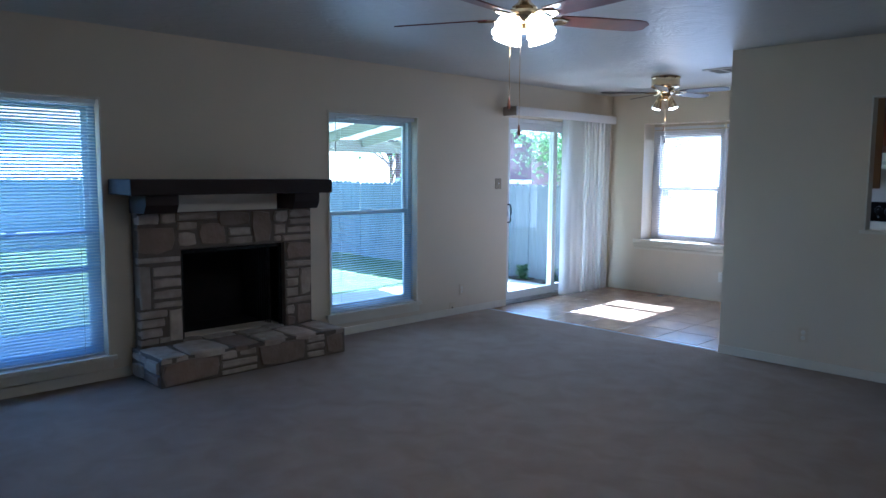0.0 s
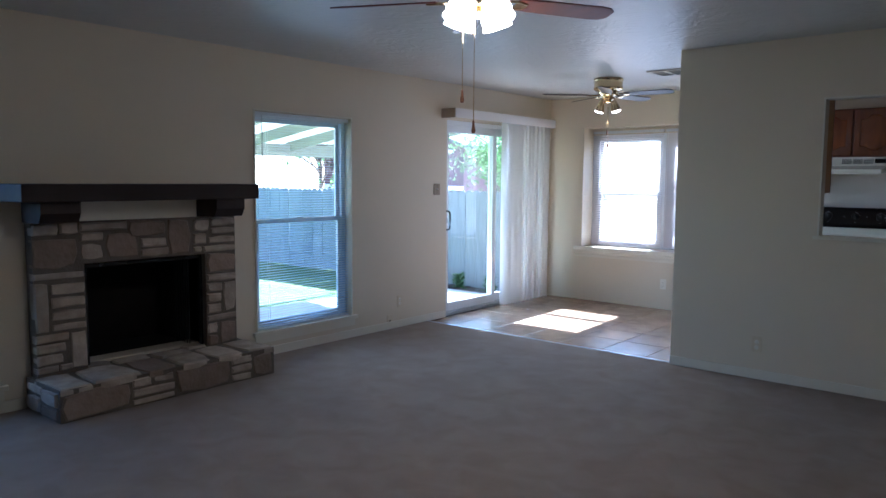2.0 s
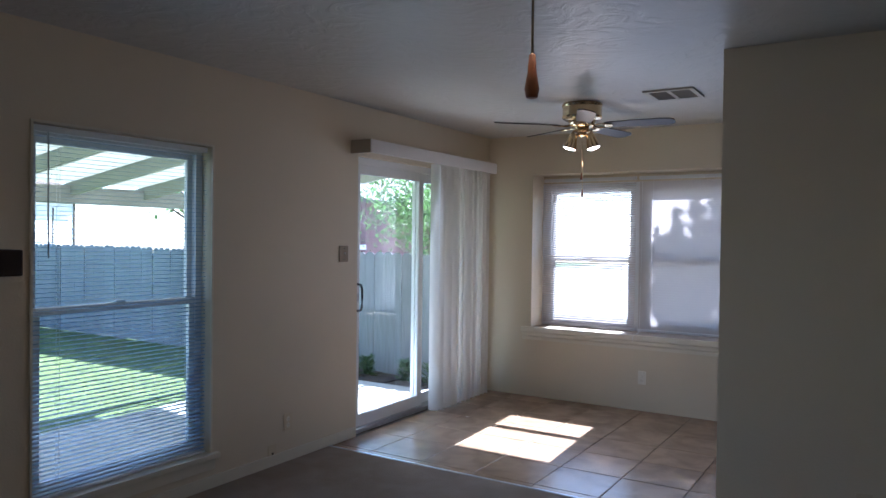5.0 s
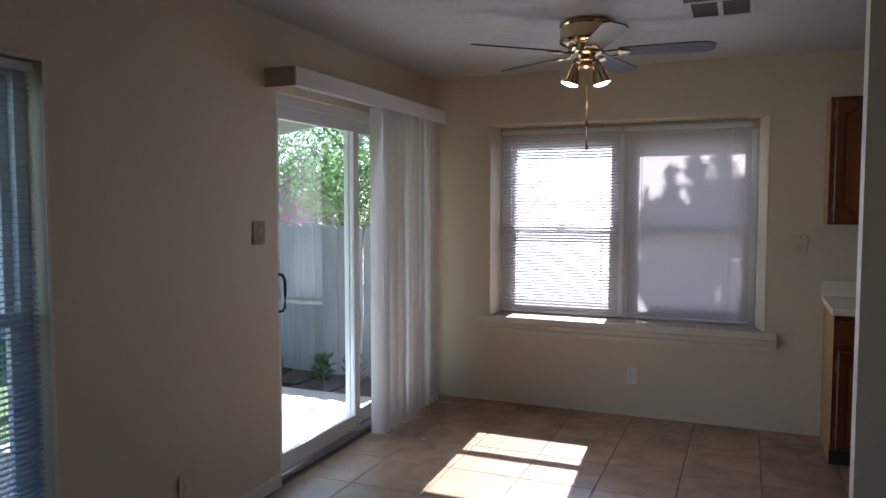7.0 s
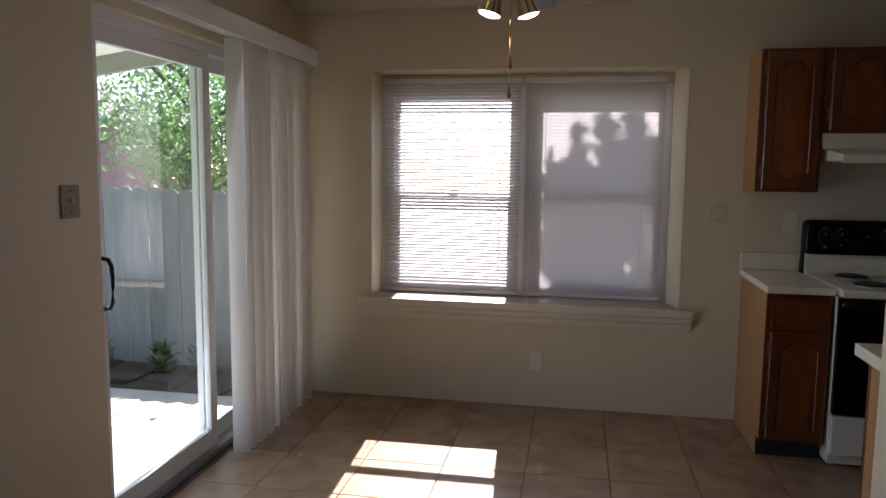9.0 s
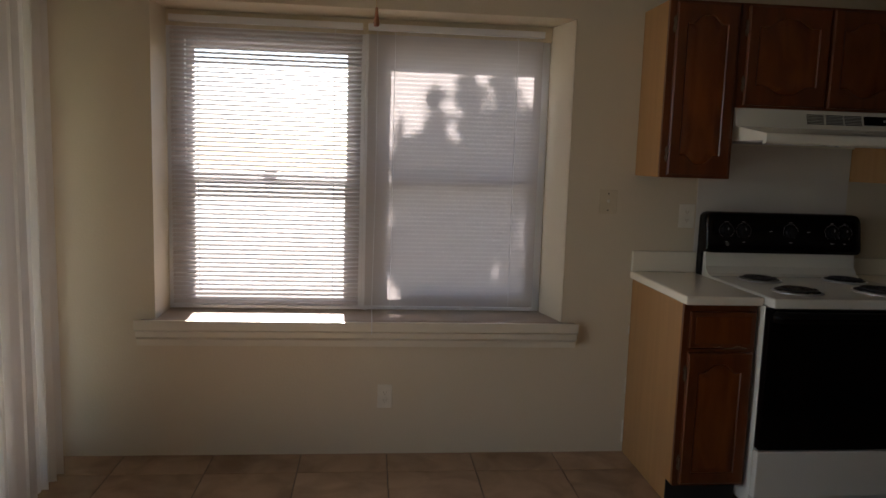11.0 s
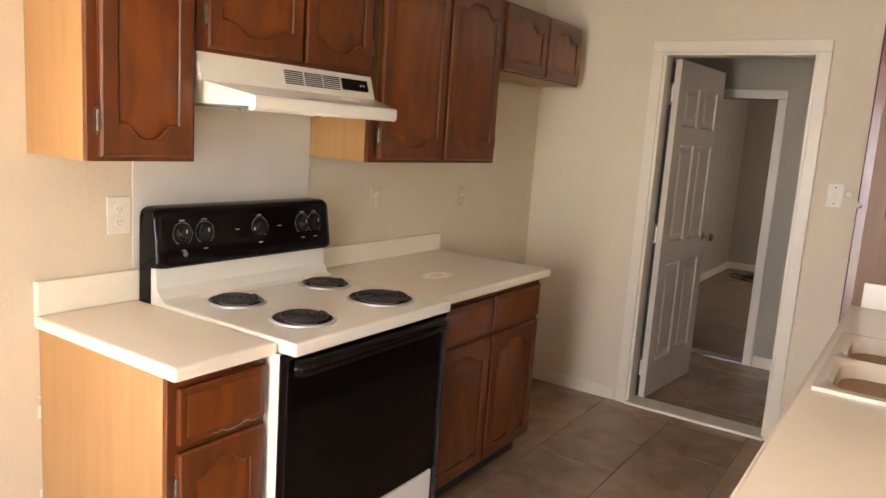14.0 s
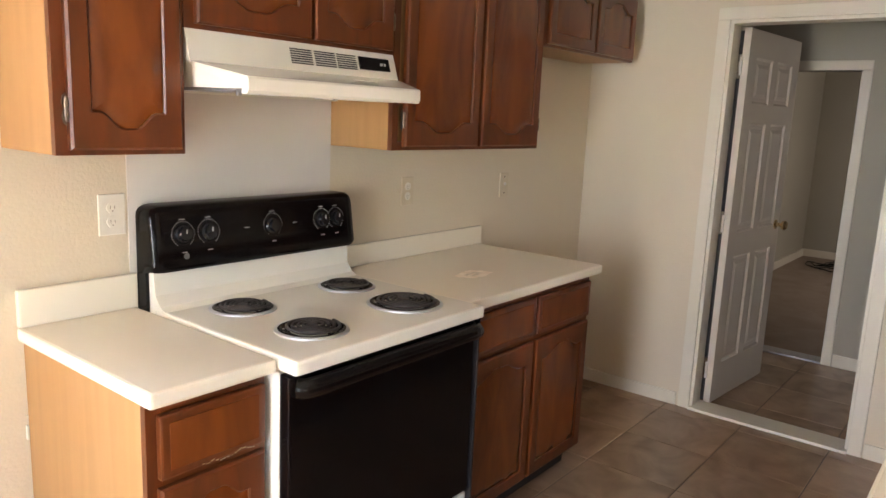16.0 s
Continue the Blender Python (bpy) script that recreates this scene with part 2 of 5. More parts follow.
def box(bm, x0, y0, z0, x1, y1, z1, bevel=0.0):
    vs = [bm.verts.new(p) for p in ((x0, y0, z0), (x1, y0, z0), (x1, y1, z0), (x0, y1, z0), (x0, y0, z1), (x1, y0, z1), (x1, y1, z1), (x0, y1, z1))]
    fs = [bm.faces.new([vs[i] for i in f]) for f in ((3, 2, 1, 0), (4, 5, 6, 7), (0, 1, 5, 4), (1, 2, 6, 5), (2, 3, 7, 6), (3, 0, 4, 7))]
    if bevel:
        es = list({e for f in fs for e in f.edges})
        bmesh.ops.bevel(bm, geom=es, offset=bevel, segments=2, affect="EDGES", profile=0.6)
    return bm


def boxes(*rows, bevel=0.0):
    bm = bmesh.new()
    for r in rows:
        box(bm, *r, bevel=bevel)
    return bm


def lathe(bm, profile, n=24, at=(0, 0, 0), m=None):
    """Turns (radius, height) rows about the z axis."""
    mm = m or Matrix.Translation(at)
    rings = []
    for r, z in profile:
        if r < 1e-5:
            rings.append([bm.verts.new(mm @ Vector((0, 0, z)))])
        else:
            rings.append([bm.verts.new(mm @ Vector((r * math.cos(2 * math.pi * i / n), r * math.sin(2 * math.pi * i / n), z))) for i in range(n)])
    for a, b in zip(rings, rings[1:]):
        for i in range(n):
            j = (i + 1) % n
            if len(a) == 1 and len(b) > 1:
                bm.faces.new((a[0], b[j], b[i]))
            elif len(b) == 1 and len(a) > 1:
                bm.faces.new((a[i], a[j], b[0]))
            elif len(a) > 1:
                bm.faces.new((a[i], a[j], b[j], b[i]))
    return bm


def tube(bm, pts, r, n=8, taper=None):
    """A round bar along points."""
    pts = [Vector(p) for p in pts]
    rings = []
    for i, p in enumerate(pts):
        d = (pts[min(i + 1, len(pts) - 1)] - pts[max(i - 1, 0)]).normalized()
        u = d.cross(Vector((0, 0, 1)))
        if u.length < 0.05:
            u = d.cross(Vector((1, 0, 0)))
        u.normalize()
        v = d.cross(u)
        rr = r if taper is None else r + (taper - r) * i / (len(pts) - 1)
        rings.append([bm.verts.new(p + rr * (u * math.cos(2 * math.pi * k / n) + v * math.sin(2 * math.pi * k / n))) for k in range(n)])
    for a, b in zip(rings, rings[1:]):
        for k in range(n):
            bm.faces.new((a[k], a[(k + 1) % n], b[(k + 1) % n], b[k]))
    bm.faces.new(rings[0])
    bm.faces.new(rings[-1][::-1])
    return bm


def prism(bm, loop, f, d0, d1):
    """Extrudes a flat loop (a, b) from depth d0 to d1; f(a, b, d) gives the point."""
    lo = [bm.verts.new(f(a, b, d0)) for a, b in loop]
    hi = [bm.verts.new(f(a, b, d1)) for a, b in loop]
    bm.faces.new(lo[::-1])
    bm.faces.new(hi)
    for i in range(len(loop)):
        j = (i + 1) % len(loop)
        bm.faces.new((lo[i], lo[j], hi[j], hi[i]))
    return bm


def loft(bm, loops, cap=True):
    rings = [[bm.verts.new(p) for p in lp] for lp in loops]
    for a, b in zip(rings, rings[1:]):
        for i in range(len(a)):
            j = (i + 1) % len(a)
            bm.faces.new((a[i], a[j], b[j], b[i]))
    if cap:
        bm.faces.new(rings[-1])
    return bm


def part(name, bm, material, parent=None, label="", smooth=False, kind="", at=None, category="", keep=False):
    me = bpy.data.meshes.new(name)
    if not keep:
        bmesh.ops.recalc_face_normals(bm, faces=bm.faces)
    bm.to_mesh(me)
    bm.free()
    if smooth:
        for p in me.polygons:
            p.use_smooth = True
        me.set_sharp_from_angle(angle=radians(40))
    me.materials.append(material)
    ob = new(name, me)
    if parent:
        ob.parent = parent
    if at:
        ob.location = at
    return tagged(ob, label, category, "", kind)


def thing(name, at, label, category, group=""):
    ob = new(name)
    ob.empty_display_size = 0.1
    ob.location = at
    return tagged(ob, label, category, group)


def struct(name, bm, material, label, category="wall"):
    return part(name, bm, material, None, label, kind="structure", category=category)


def lerp(a, b, t):
    return a + (b - a) * t


# ---- the large structure ----
H = 2.44
EX = 5.71      # kitchen end wall
PY = -2.37     # living face of the partition
PK = -2.27     # kitchen face of the partition
WT = 0.33      # thickness of the outer wall behind the dining area


def wall_x(name, x0, x1, ya, yb, z1, holes, material, label):
    """A wall across x with openings (y0, y1, z0, z1)."""
    bm = bmesh.new()
    y = ya
    for a, b, za, zb in sorted(holes):
        if a > y:
            box(bm, x0, y, -0.012, x1, a, z1)
        if za > 0:
            box(bm, x0, a, -0.012, x1, b, za)
        if zb < z1:
            box(bm, x0, a, zb, x1, b, z1)
        y = b
    if y < yb:
        box(bm, x0, y, -0.012, x1, yb, z1)
    return struct(name, bm, material, label)


def wall_y(name, y0, y1, xa, xb, z1, holes, material, label):
    bm = bmesh.new()
    x = xa
    for a, b, za, zb in sorted(holes):
        if a > x:
            box(bm, x, y0, -0.012, a, y1, z1)
        if za > 0:
            box(bm, a, y0, -0.012, b, y1, za)
        if zb < z1:
            box(bm, a, y0, zb, b, y1, z1)
        x = b
    if x < xb:
        box(bm, x, y0, -0.012, xb, y1, z1)
    return struct(name, bm, material, label)


W1 = (-7.37, -6.29, 0.165, 1.945)
W2 = (-4.40, -3.375, 0.20, 1.98)
SL = (-2.03, -0.19, 0.0, 2.07)
FB = (-5.79, -4.92, 0.22, 0.895)
DW = (0.465, 2.365, 0.62, 2.075)
wall_x("wall_west", -0.15, 0.0, -10.0, WT, H, [W1, W2, SL, FB], WALL, "cream textured living room wall with windows and patio door")
wall_y("wall_north", 0.0, WT, 0.0, 7.24, H, [DW], WALL, "cream textured kitchen wall with deep dining window")
wall_x("wall_east", EX, EX + 0.115, PK, 0.0, H, [(-1.50, -0.737, 0, 2.01)], WALL, "cream textured kitchen end wall with a doorway")
wall_y("partition", PY, PK, 2.6, 7.24, H, [(3.61, 4.95, 1.08, 2.02)], WALL, "cream textured partition wall with pass-through opening")
wall_x("wall_far_side", 7.0, 7.1, -10.0, PY, H, [], WALL, "cream living room side wall")
wall_y("wall_south", -10.1, -10.0, -0.15, 7.1, H, [], WALL, "cream living room back wall")
wall_x("laundry_wall", 7.09, 7.2, PK, 0.0, H, [(-1.10, -0.10, 0, 1.87)], LWALL, "laundry wall with an open doorway, dimness put into its paint")
struct("laundry_side_wall", boxes((EX + 0.118, -2.266, 0, 7.087, -2.24, H)), LWALL, "laundry side wall, dimness put into its paint")
struct("laundry_north_wall", boxes((EX + 0.118, -0.03, 0, 7.087, -0.004, H)), LWALL, "laundry side wall, dimness put into its paint")
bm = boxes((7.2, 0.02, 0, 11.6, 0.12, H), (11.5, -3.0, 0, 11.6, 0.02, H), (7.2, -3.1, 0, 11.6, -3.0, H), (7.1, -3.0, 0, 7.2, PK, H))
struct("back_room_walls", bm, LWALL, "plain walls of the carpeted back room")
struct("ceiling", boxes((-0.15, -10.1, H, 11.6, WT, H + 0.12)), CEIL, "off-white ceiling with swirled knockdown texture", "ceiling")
struct("floor_carpet", boxes((0.0, -10.0, -0.12, 7.0, PY + 0.04, 0.006)), CARPET, "beige cut-pile carpet", "floor")
struct("back_room_carpet", boxes((7.2, -3.0, -0.12, 11.5, 0.02, 0.004)), CARPET, "beige carpet of the back room", "floor")
tile_bed = struct("floor_tiled", boxes((-0.15, PY + 0.04, -0.12, 7.2, 0.0, -0.004), (-0.15, -10.0, -0.12, 0.0, PY + 0.04, -0.004)), GROUT, "brown ceramic tile floor with dark grout", "floor")
struct("threshold_strip", boxes((0.0, PY + 0.028, 0.0, 2.6, PY + 0.05, 0.009), bevel=0.002), ALU, "thin strip between carpet and tile", "trim")
struct("door_threshold", boxes((EX - 0.03, -1.50, 0.0, EX + 0.125, -0.737, 0.016), bevel=0.004), TRIM, "worn cream wooden door threshold", "trim")
struct("back_threshold", boxes((7.08, -1.10, 0.0, 7.21, -0.10, 0.012), bevel=0.003), ALU, "metal carpet strip in the doorway", "trim")
bb = boxes((0.0, -3.37, 0.006, 0.012, -2.04, 0.075), (0.0, -4.60, 0.006, 0.012, -3.37, 0.075), (0.0, -10.0, 0.006, 0.012, -6.14, 0.075),
           (2.6, PY - 0.012, 0.006, 7.0, PY, 0.075))
struct("baseboard", bb, TRIM, "low painted baseboard of the living room", "trim")
struct("kitchen_baseboard", boxes((EX - 0.012, -0.66, 0, EX, -0.0, 0.07), (EX - 0.012, -2.0, 0, EX, -1.565, 0.07)), TRIM, "low painted kitchen baseboard", "trim")
struct("laundry_baseboard", boxes((7.078, -2.24, 0, 7.09, -1.165, 0.08), (7.2, -0.0, 0.004, 11.5, 0.02, 0.09), (11.488, -3.0, 0.004, 11.5, 0.0, 0.09)), TRIM, "white laundry baseboard", "trim")


def casing_x(name, x0, x1, y0, y1, z1, w, label):
    """Door casing on a wall across x, around y0..y1, proud from x0 to x1."""
    bm = boxes((x0, y0 - w, 0, x1, y0, z1), (x0, y1, 0, x1, y1 + w, z1), (x0, y0 - w, z1, x1, y1 + w, z1 + w), bevel=0.005)
    return struct(name, bm, TRIM, label, "trim")


casing_x("kitchen_door_casing", EX - 0.017, EX, -1.50, -0.737, 2.01, 0.06, "white painted casing round the kitchen doorway")
casing_x("back_door_casing", 7.072, 7.09, -1.10, -0.10, 1.87, 0.06, "white painted casing of the back doorway")
struct("kitchen_door_jamb", boxes((EX, -1.50, 0.016, EX + 0.115, -1.485, 2.01), (EX, -0.752, 0.016, EX + 0.115, -0.737, 2.01), (EX, -1.485, 1.995, EX + 0.115, -0.752, 2.01)), TRIM, "white door jamb lining", "trim")
struct("pass_through_trim", boxes((3.585, PY - 0.012, 1.055, 4.975, PK + 0.012, 1.078), (3.61, PY - 0.001, 1.078, 3.622, PK + 0.001, 2.008), (3.61, PY - 0.001, 2.008, 4.95, PK + 0.001, 2.02)), TRIM, "cream trim and ledge of the pass-through", "trim")

# ---- windows ----


def sheet(axis, d, a0, a1, z0, z1):
    """One sheet of glass that faces the room."""
    bm = bmesh.new()
    if axis == "x":
        q = ((d, a0, z0), (d, a1, z0), (d, a1, z1), (d, a0, z1))
    else:
        q = ((a0, d, z0), (a1, d, z0), (a1, d, z1), (a0, d, z1))
    bm.faces.new([bm.verts.new(p) for p in q])
    return bm



def sash_window(name, plane, axis, a0, a1, z0, z1, zr, rail=0.045, label="", flip=1):
    """A single-hung window unit. axis 'x': it lies across x at plane; a runs along y; flip: the side of the room."""
    w = thing(name, (0, 0, 0), label, "window")
    tagged(w, kind="structure")

    def bx(bm, a, za, b, zb, d0, d1):
        if axis == "x":
            box(bm, plane + min(d0, d1), a, za, plane + max(d0, d1), b, zb, bevel=0.003)
        else:
            box(bm, a, plane + min(d0, d1), za, b, plane + max(d0, d1), zb, bevel=0.003)

    def ring(nm, a, b, za, zb, t, d0, d1, m):
        bm = bmesh.new()
        bx(bm, a, za, a + t, zb, d0, d1)
        bx(bm, b - t, za, b, zb, d0, d1)
        bx(bm, a + t, za, b - t, za + t, d0, d1)
        bx(bm, a + t, zb - t, b - t, zb, d0, d1)
        return part(nm, bm, m, w)
    s = flip
    ring("window_frame", a0, a1, z0, z1, rail, -0.035 * s, 0.03 * s, WHITE)
    ring("upper_sash", a0 + rail, a1 - rail, zr, z1 - rail, rail * 0.75, -0.03 * s, -0.004 * s, WHITE)
    ring("lower_sash", a0 + rail, a1 - rail, z0 + rail, zr + 0.035, rail * 0.85, -0.002 * s, 0.026 * s, WHITE)
    g = rail * 1.7
    for za, zb, d in ((zr + 0.03, z1 - g, -0.017 * s), (z0 + g, zr + 0.002, 0.012 * s)):
        ob = part("pane", sheet(axis, plane + d, a0 + g, a1 - g, za, zb), GLASS, w, keep=True)
        ob.visible_shadow = False
    bm = bmesh.new()
    mid = (a0 + a1) / 2
    bx(bm, mid - 0.03, zr + 0.035, mid + 0.03, zr + 0.047, 0.004 * s, 0.022 * s)
    part("sash_lock", bm, ALU, w)
    return w


sash_window("window_1", -0.11, "x", W1[0], W1[1], W1[2], W1[3], 1.02, label="white single-hung living room window behind blinds")
bar = boxes((-0.125, W1[0] + 0.04, 0.765, -0.085, W1[1] - 0.04, 0.80), bevel=0.003)
part("screen_rail", bar, ALU, scene.objects["window_1"], "grey cross rail of the insect screen")
sash_window("window_2", -0.11, "x", W2[0], W2[1], W2[2], W2[3], 1.08, label="white single-hung window beside the fireplace")
sash_window("window_3", 0.27, "y", 0.50, 1.40, 0.655, 2.0, 1.29, rail=0.05, label="white single-hung dining window, sunlit", flip=-1)
sash_window("window_4", 0.27, "y", 1.43, 2.305, 0.655, 2.0, 1.29, rail=0.05, label="white single-hung dining window, shaded by a tree", flip=-1)
struct("dining_mullion", boxes((1.40, 0.225, 0.655, 1.43, 0.31, 2.0), (0.467, 0.237, 0.655, 0.50, 0.308, 2.0), bevel=0.003), WHITE, "white mullion between dining windows", "trim")
bm = bmesh.new()
prism(bm, [(2.362, 0.004), (2.31, 0.225), (2.305, 0.31), (2.364, 0.31)], lambda a, b, d: (a, b, d), 0.652, 2.073)
box(bm, 0.467, 0.235, 2.0, 2.31, 0.31, 2.073)
struct("dining_reveal", bm, WALL, "cream plastered window reveal", "trim")
bm = boxes((0.40, -0.05, 0.622, 2.43, 0.0, 0.652), bevel=0.008)
box(bm, 0.467, 0.0, 0.6225, 2.362, 0.31, 0.652)
struct("dining_stool", bm, mat("stool_tile", (0.42, 0.33, 0.25), 0.4, var=0.8, vscale=6, tint=(0.33, 0.25, 0.18)), "brown tiled window ledge", "trim")
bm = bmesh.new()
prism(bm, [(0.0, 0.53), (-0.014, 0.53), (-0.018, 0.56), (-0.034, 0.575), (-0.036, 0.60), (-0.055, 0.612), (-0.057, 0.655), (-0.05, 0.657), (-0.05, 0.6215), (0.0, 0.6215)], lambda a, b, d: (d, a, b), 0.385, 2.435)
struct("dining_apron", bm, TRIM, "cream moulded apron under the window ledge", "trim")
for nm, w in (("window_ledge_1", W1), ("window_ledge_2", W2)):
    bm = boxes((-0.075, w[0] + 0.002, w[2] - 0.001, 0.0, w[1] - 0.002, w[2] + 0.012), (0.0, w[0] - 0.05, w[2] - 0.02, 0.035, w[1] + 0.05, w[2] + 0.012), bevel=0.003)
    box(bm, 0.0, w[0] - 0.03, w[2] - 0.085, 0.014, w[1] + 0.03, w[2] - 0.02, bevel=0.004)
    struct(nm, bm, TRIM, "cream painted window ledge with apron", "trim")
    bm = boxes((-0.004, w[0] - 0.012, w[2], 0.008, w[0], w[3]), (-0.004, w[1], w[2], 0.008, w[1] + 0.012, w[3]), (-0.004, w[0] - 0.012, w[3], 0.008, w[1] + 0.012, w[3] + 0.012))
    struct(nm.replace("ledge", "bead"), bm, TRIM, "thin bead round the window opening", "trim")


def mini_blind(name, axis, plane, a0, a1, z0, z1, tilt, label, pitch=0.0215, wand=None, inner=1, cords=2, slat_mat=None):
    """Horizontal blind. inner: the direction of the room along the normal; tilt: degrees by which the room edge dips."""
    t = thing(name, (0, 0, 0), label, "blind")

    def P(a, d, z):
        return (plane + d * inner, a, z) if axis == "x" else (a, plane + d * inner, z)

    def bar(bm, a, b, d0, d1, za, zb):
        p, q = P(a, d0, za), P(b, d1, zb)
        box(bm, min(p[0], q[0]), min(p[1], q[1]), za, max(p[0], q[0]), max(p[1], q[1]), zb, bevel=0.002)
    bm = bmesh.new()
    bar(bm, a0, a1, -0.014, 0.014, z1 - 0.03, z1)
    part("head_rail", bm, WHITE, t)
    bm = bmesh.new()
    bar(bm, a0, a1, -0.011, 0.011, z0, z0 + 0.014)
    part("bottom_rail", bm, WHITE, t)
    c, s = math.cos(radians(tilt)) * 0.0125, math.sin(radians(tilt)) * 0.0125
    bm = bmesh.new()
    rows = []
    for k, bow in ((-1, 0), (0, 0.0016), (1, 0)):
        rows.append([bm.verts.new(Vector(P(a, k * c, -k * s + bow)) - Vector(P(0, 0, 0))) for a in (a0 + 0.004, a1 - 0.004)])
    for r, q in zip(rows, rows[1:]):
        bm.faces.new((r[0], r[1], q[1], q[0]))
    first = part("slat", bm, slat_mat or SLAT, t)
    first.location = Vector(P(0, 0, z0 + 0.03))
    n = int((z1 - z0 - 0.055) / pitch)
    for i in range(1, n):
        o = first.copy()
        scene.collection.objects.link(o)
        o.parent = t
        o.location = Vector(P(0, 0, z0 + 0.03 + i * pitch))
    for i in range(cords):
        a = lerp(a0, a1, (i + 0.5) / cords) if cords < 3 else lerp(a0 + 0.12, a1 - 0.12, i / (cords - 1))
        if cords == 2:
            a = (a0 + 0.13, a1 - 0.13)[i]
        bm = bmesh.new()
        for d in (-0.0135, 0.0135):
            tube(bm, [P(a, d, z0 + 0.01), P(a, d, z1 - 0.02)], 0.0011, 4)
        part("ladder_cord", bm, WHITE, t)
    if wand is not None:
        bm = bmesh.new()
        tube(bm, [P(wand, 0.022, z1 - 0.03), P(wand, 0.026, z1 - 0.62)], 0.004, 6)
        part("tilt_wand", bm, ALU, t, smooth=True)
    return t


mini_blind("blind", "x", -0.035, W1[0] + 0.02, W1[1] - 0.012, W1[2] + 0.015, W1[3] - 0.005, 36, "white mini blind over the living room window, blue skylight painted in, half open", wand=W1[0] + 0.1, slat_mat=SLATB)
mini_blind("blind", "x", -0.035, W2[0] + 0.012, W2[1] - 0.012, W2[2] + 0.015, W2[3] - 0.005, 5, "white mini blind beside the fireplace, blue skylight painted in, slats open", wand=W2[0] + 0.08, slat_mat=SLATB)
mini_blind("blind", "y", 0.208, 0.49, 1.385, 0.665, 2.045, 36, "white mini blind, slats open to the sun", wand=None, inner=-1)
last_blind = mini_blind("blind", "y", 0.208, 1.41, 2.265, 0.665, 2.045, 79, "white mini blind, slats closed, tree shadow on it", wand=None, inner=-1, slat_mat=SLATC)
wb = bmesh.new()
tube(wb, [(1.455, 0.145, 2.0), (1.458, 0.14, 1.3), (1.45, 0.13, 0.70), (1.452, 0.10, 0.655), (1.452, -0.062, 0.657), (1.452, -0.066, 0.60)], 0.002, 6)
part("pull_cord", wb, WHITE, last_blind, "thin white cord hanging over the ledge")

# ---- sliding patio door ----
sd = thing("patio_door", (0, 0, 0), "white sliding glass patio door, closed", "door")
tagged(sd, kind="structure")
y0, y1 = SL[0], SL[1]
ym = -1.10
bm = boxes((-0.145, y0, 0.0, -0.045, y0 + 0.035, 2.07), (-0.145, y1 - 0.035, 0.0, -0.045, y1, 2.07), (-0.145, y0, 2.02, -0.045, y1, 2.07), bevel=0.003)
part("door_frame", bm, WHITE, sd)
bm = boxes((-0.145, y0, 0.0, -0.04, y1, 0.03), (-0.075, y0, 0.03, -0.07, y1, 0.045), (-0.115, y0, 0.03, -0.11, y1, 0.045))
part("sill_track", bm, ALU, sd, "grey metal sill track")


def panel(name, xa, xb, ya, yb, stile=0.065, rail=0.09):
    p = part(name, boxes((xa, ya, 0.045, xb, ya + stile, 2.02), (xa, yb - stile, 0.045, xb, yb, 2.02), (xa, ya + stile, 0.045, xb, yb - stile, 0.045 + rail),
                         (xa, ya + stile, 2.02 - 0.075, xb, yb - stile, 2.02), bevel=0.004), WHITE, sd)
    xm = (xa + xb) / 2
    g = part("pane", sheet("x", xm, ya + stile, yb - stile, 0.045 + rail, 1.945), GLASS, p, keep=True)
    g.visible_shadow = False
    return p


slider = panel("sliding_panel", -0.088, -0.056, y0 + 0.035, ym + 0.03)
panel("fixed_panel", -0.132, -0.100, ym - 0.03, y1 - 0.035)
bm = bmesh.new()
yh = y0 + 0.075
tube(bm, [(-0.056, yh, 1.12), (-0.025, yh, 1.115), (-0.012, yh, 1.09), (-0.010, yh, 1.02), (-0.012, yh, 0.95), (-0.025, yh, 0.925), (-0.056, yh, 0.92)], 0.009, 8)
part("door_handle", bm, BLACKP, sd, "dark bow handle", smooth=True)
part("door_latch", boxes((-0.056, yh - 0.014, 0.99, -0.045, yh + 0.014, 1.05), bevel=0.003), ALU, sd)

vb = thing("vertical_blind", (0.0, 0, 0), "cream vertical blind drawn back to the corner", "blind")
part("valance", boxes((0.178, -2.12, 2.075, 0.188, -0.2, 2.17), (0.0, -0.21, 2.075, 0.178, -0.2, 2.17), (0.0, -2.11, 2.16, 0.178, -0.21, 2.17), bevel=0.002), VANE, vb)
# the shaded end of the valance is coloured darker than its front
part("valance_return", boxes((0.0, -2.12, 2.075, 0.1775, -2.1105, 2.17), bevel=0.001), mat("valance_end_shade", (0.45, 0.38, 0.29), 0.6, var=0.4), vb, "end piece of the valance, its shade painted in tan")
part("track", boxes((0.09, -2.08, 2.09, 0.13, -0.22, 2.12)), ALU, vb)
for i in range(22):
    yv = lerp(-1.14, -0.26, i / 21) + 0.012 * math.sin(i * 2.3)
    ang = radians(80 - 5 * (i % 3) if i < 8 else 60 + (32 if i % 2 else -34) + 8 * math.sin(i * 0.9))
    w = 0.0445
    bm = bmesh.new()
    cs, sn = math.cos(ang), math.sin(ang)
    pts = []
    for k in (-1, -0.5, 0, 0.5, 1):
        bow = 0.006 * (1 - k * k)
        pts.append((0.11 + k * w * sn + bow * cs, yv + k * w * cs - bow * sn))
    lo = [bm.verts.new((x, y, 0.035)) for x, y in pts]
    hi = [bm.verts.new((x, y, 2.085)) for x, y in pts]
    for a in range(4):
        bm.faces.new((lo[a], lo[a + 1], hi[a + 1], hi[a]))
    part("vane", bm, VANE, vb, smooth=True)
bm = bmesh.new()
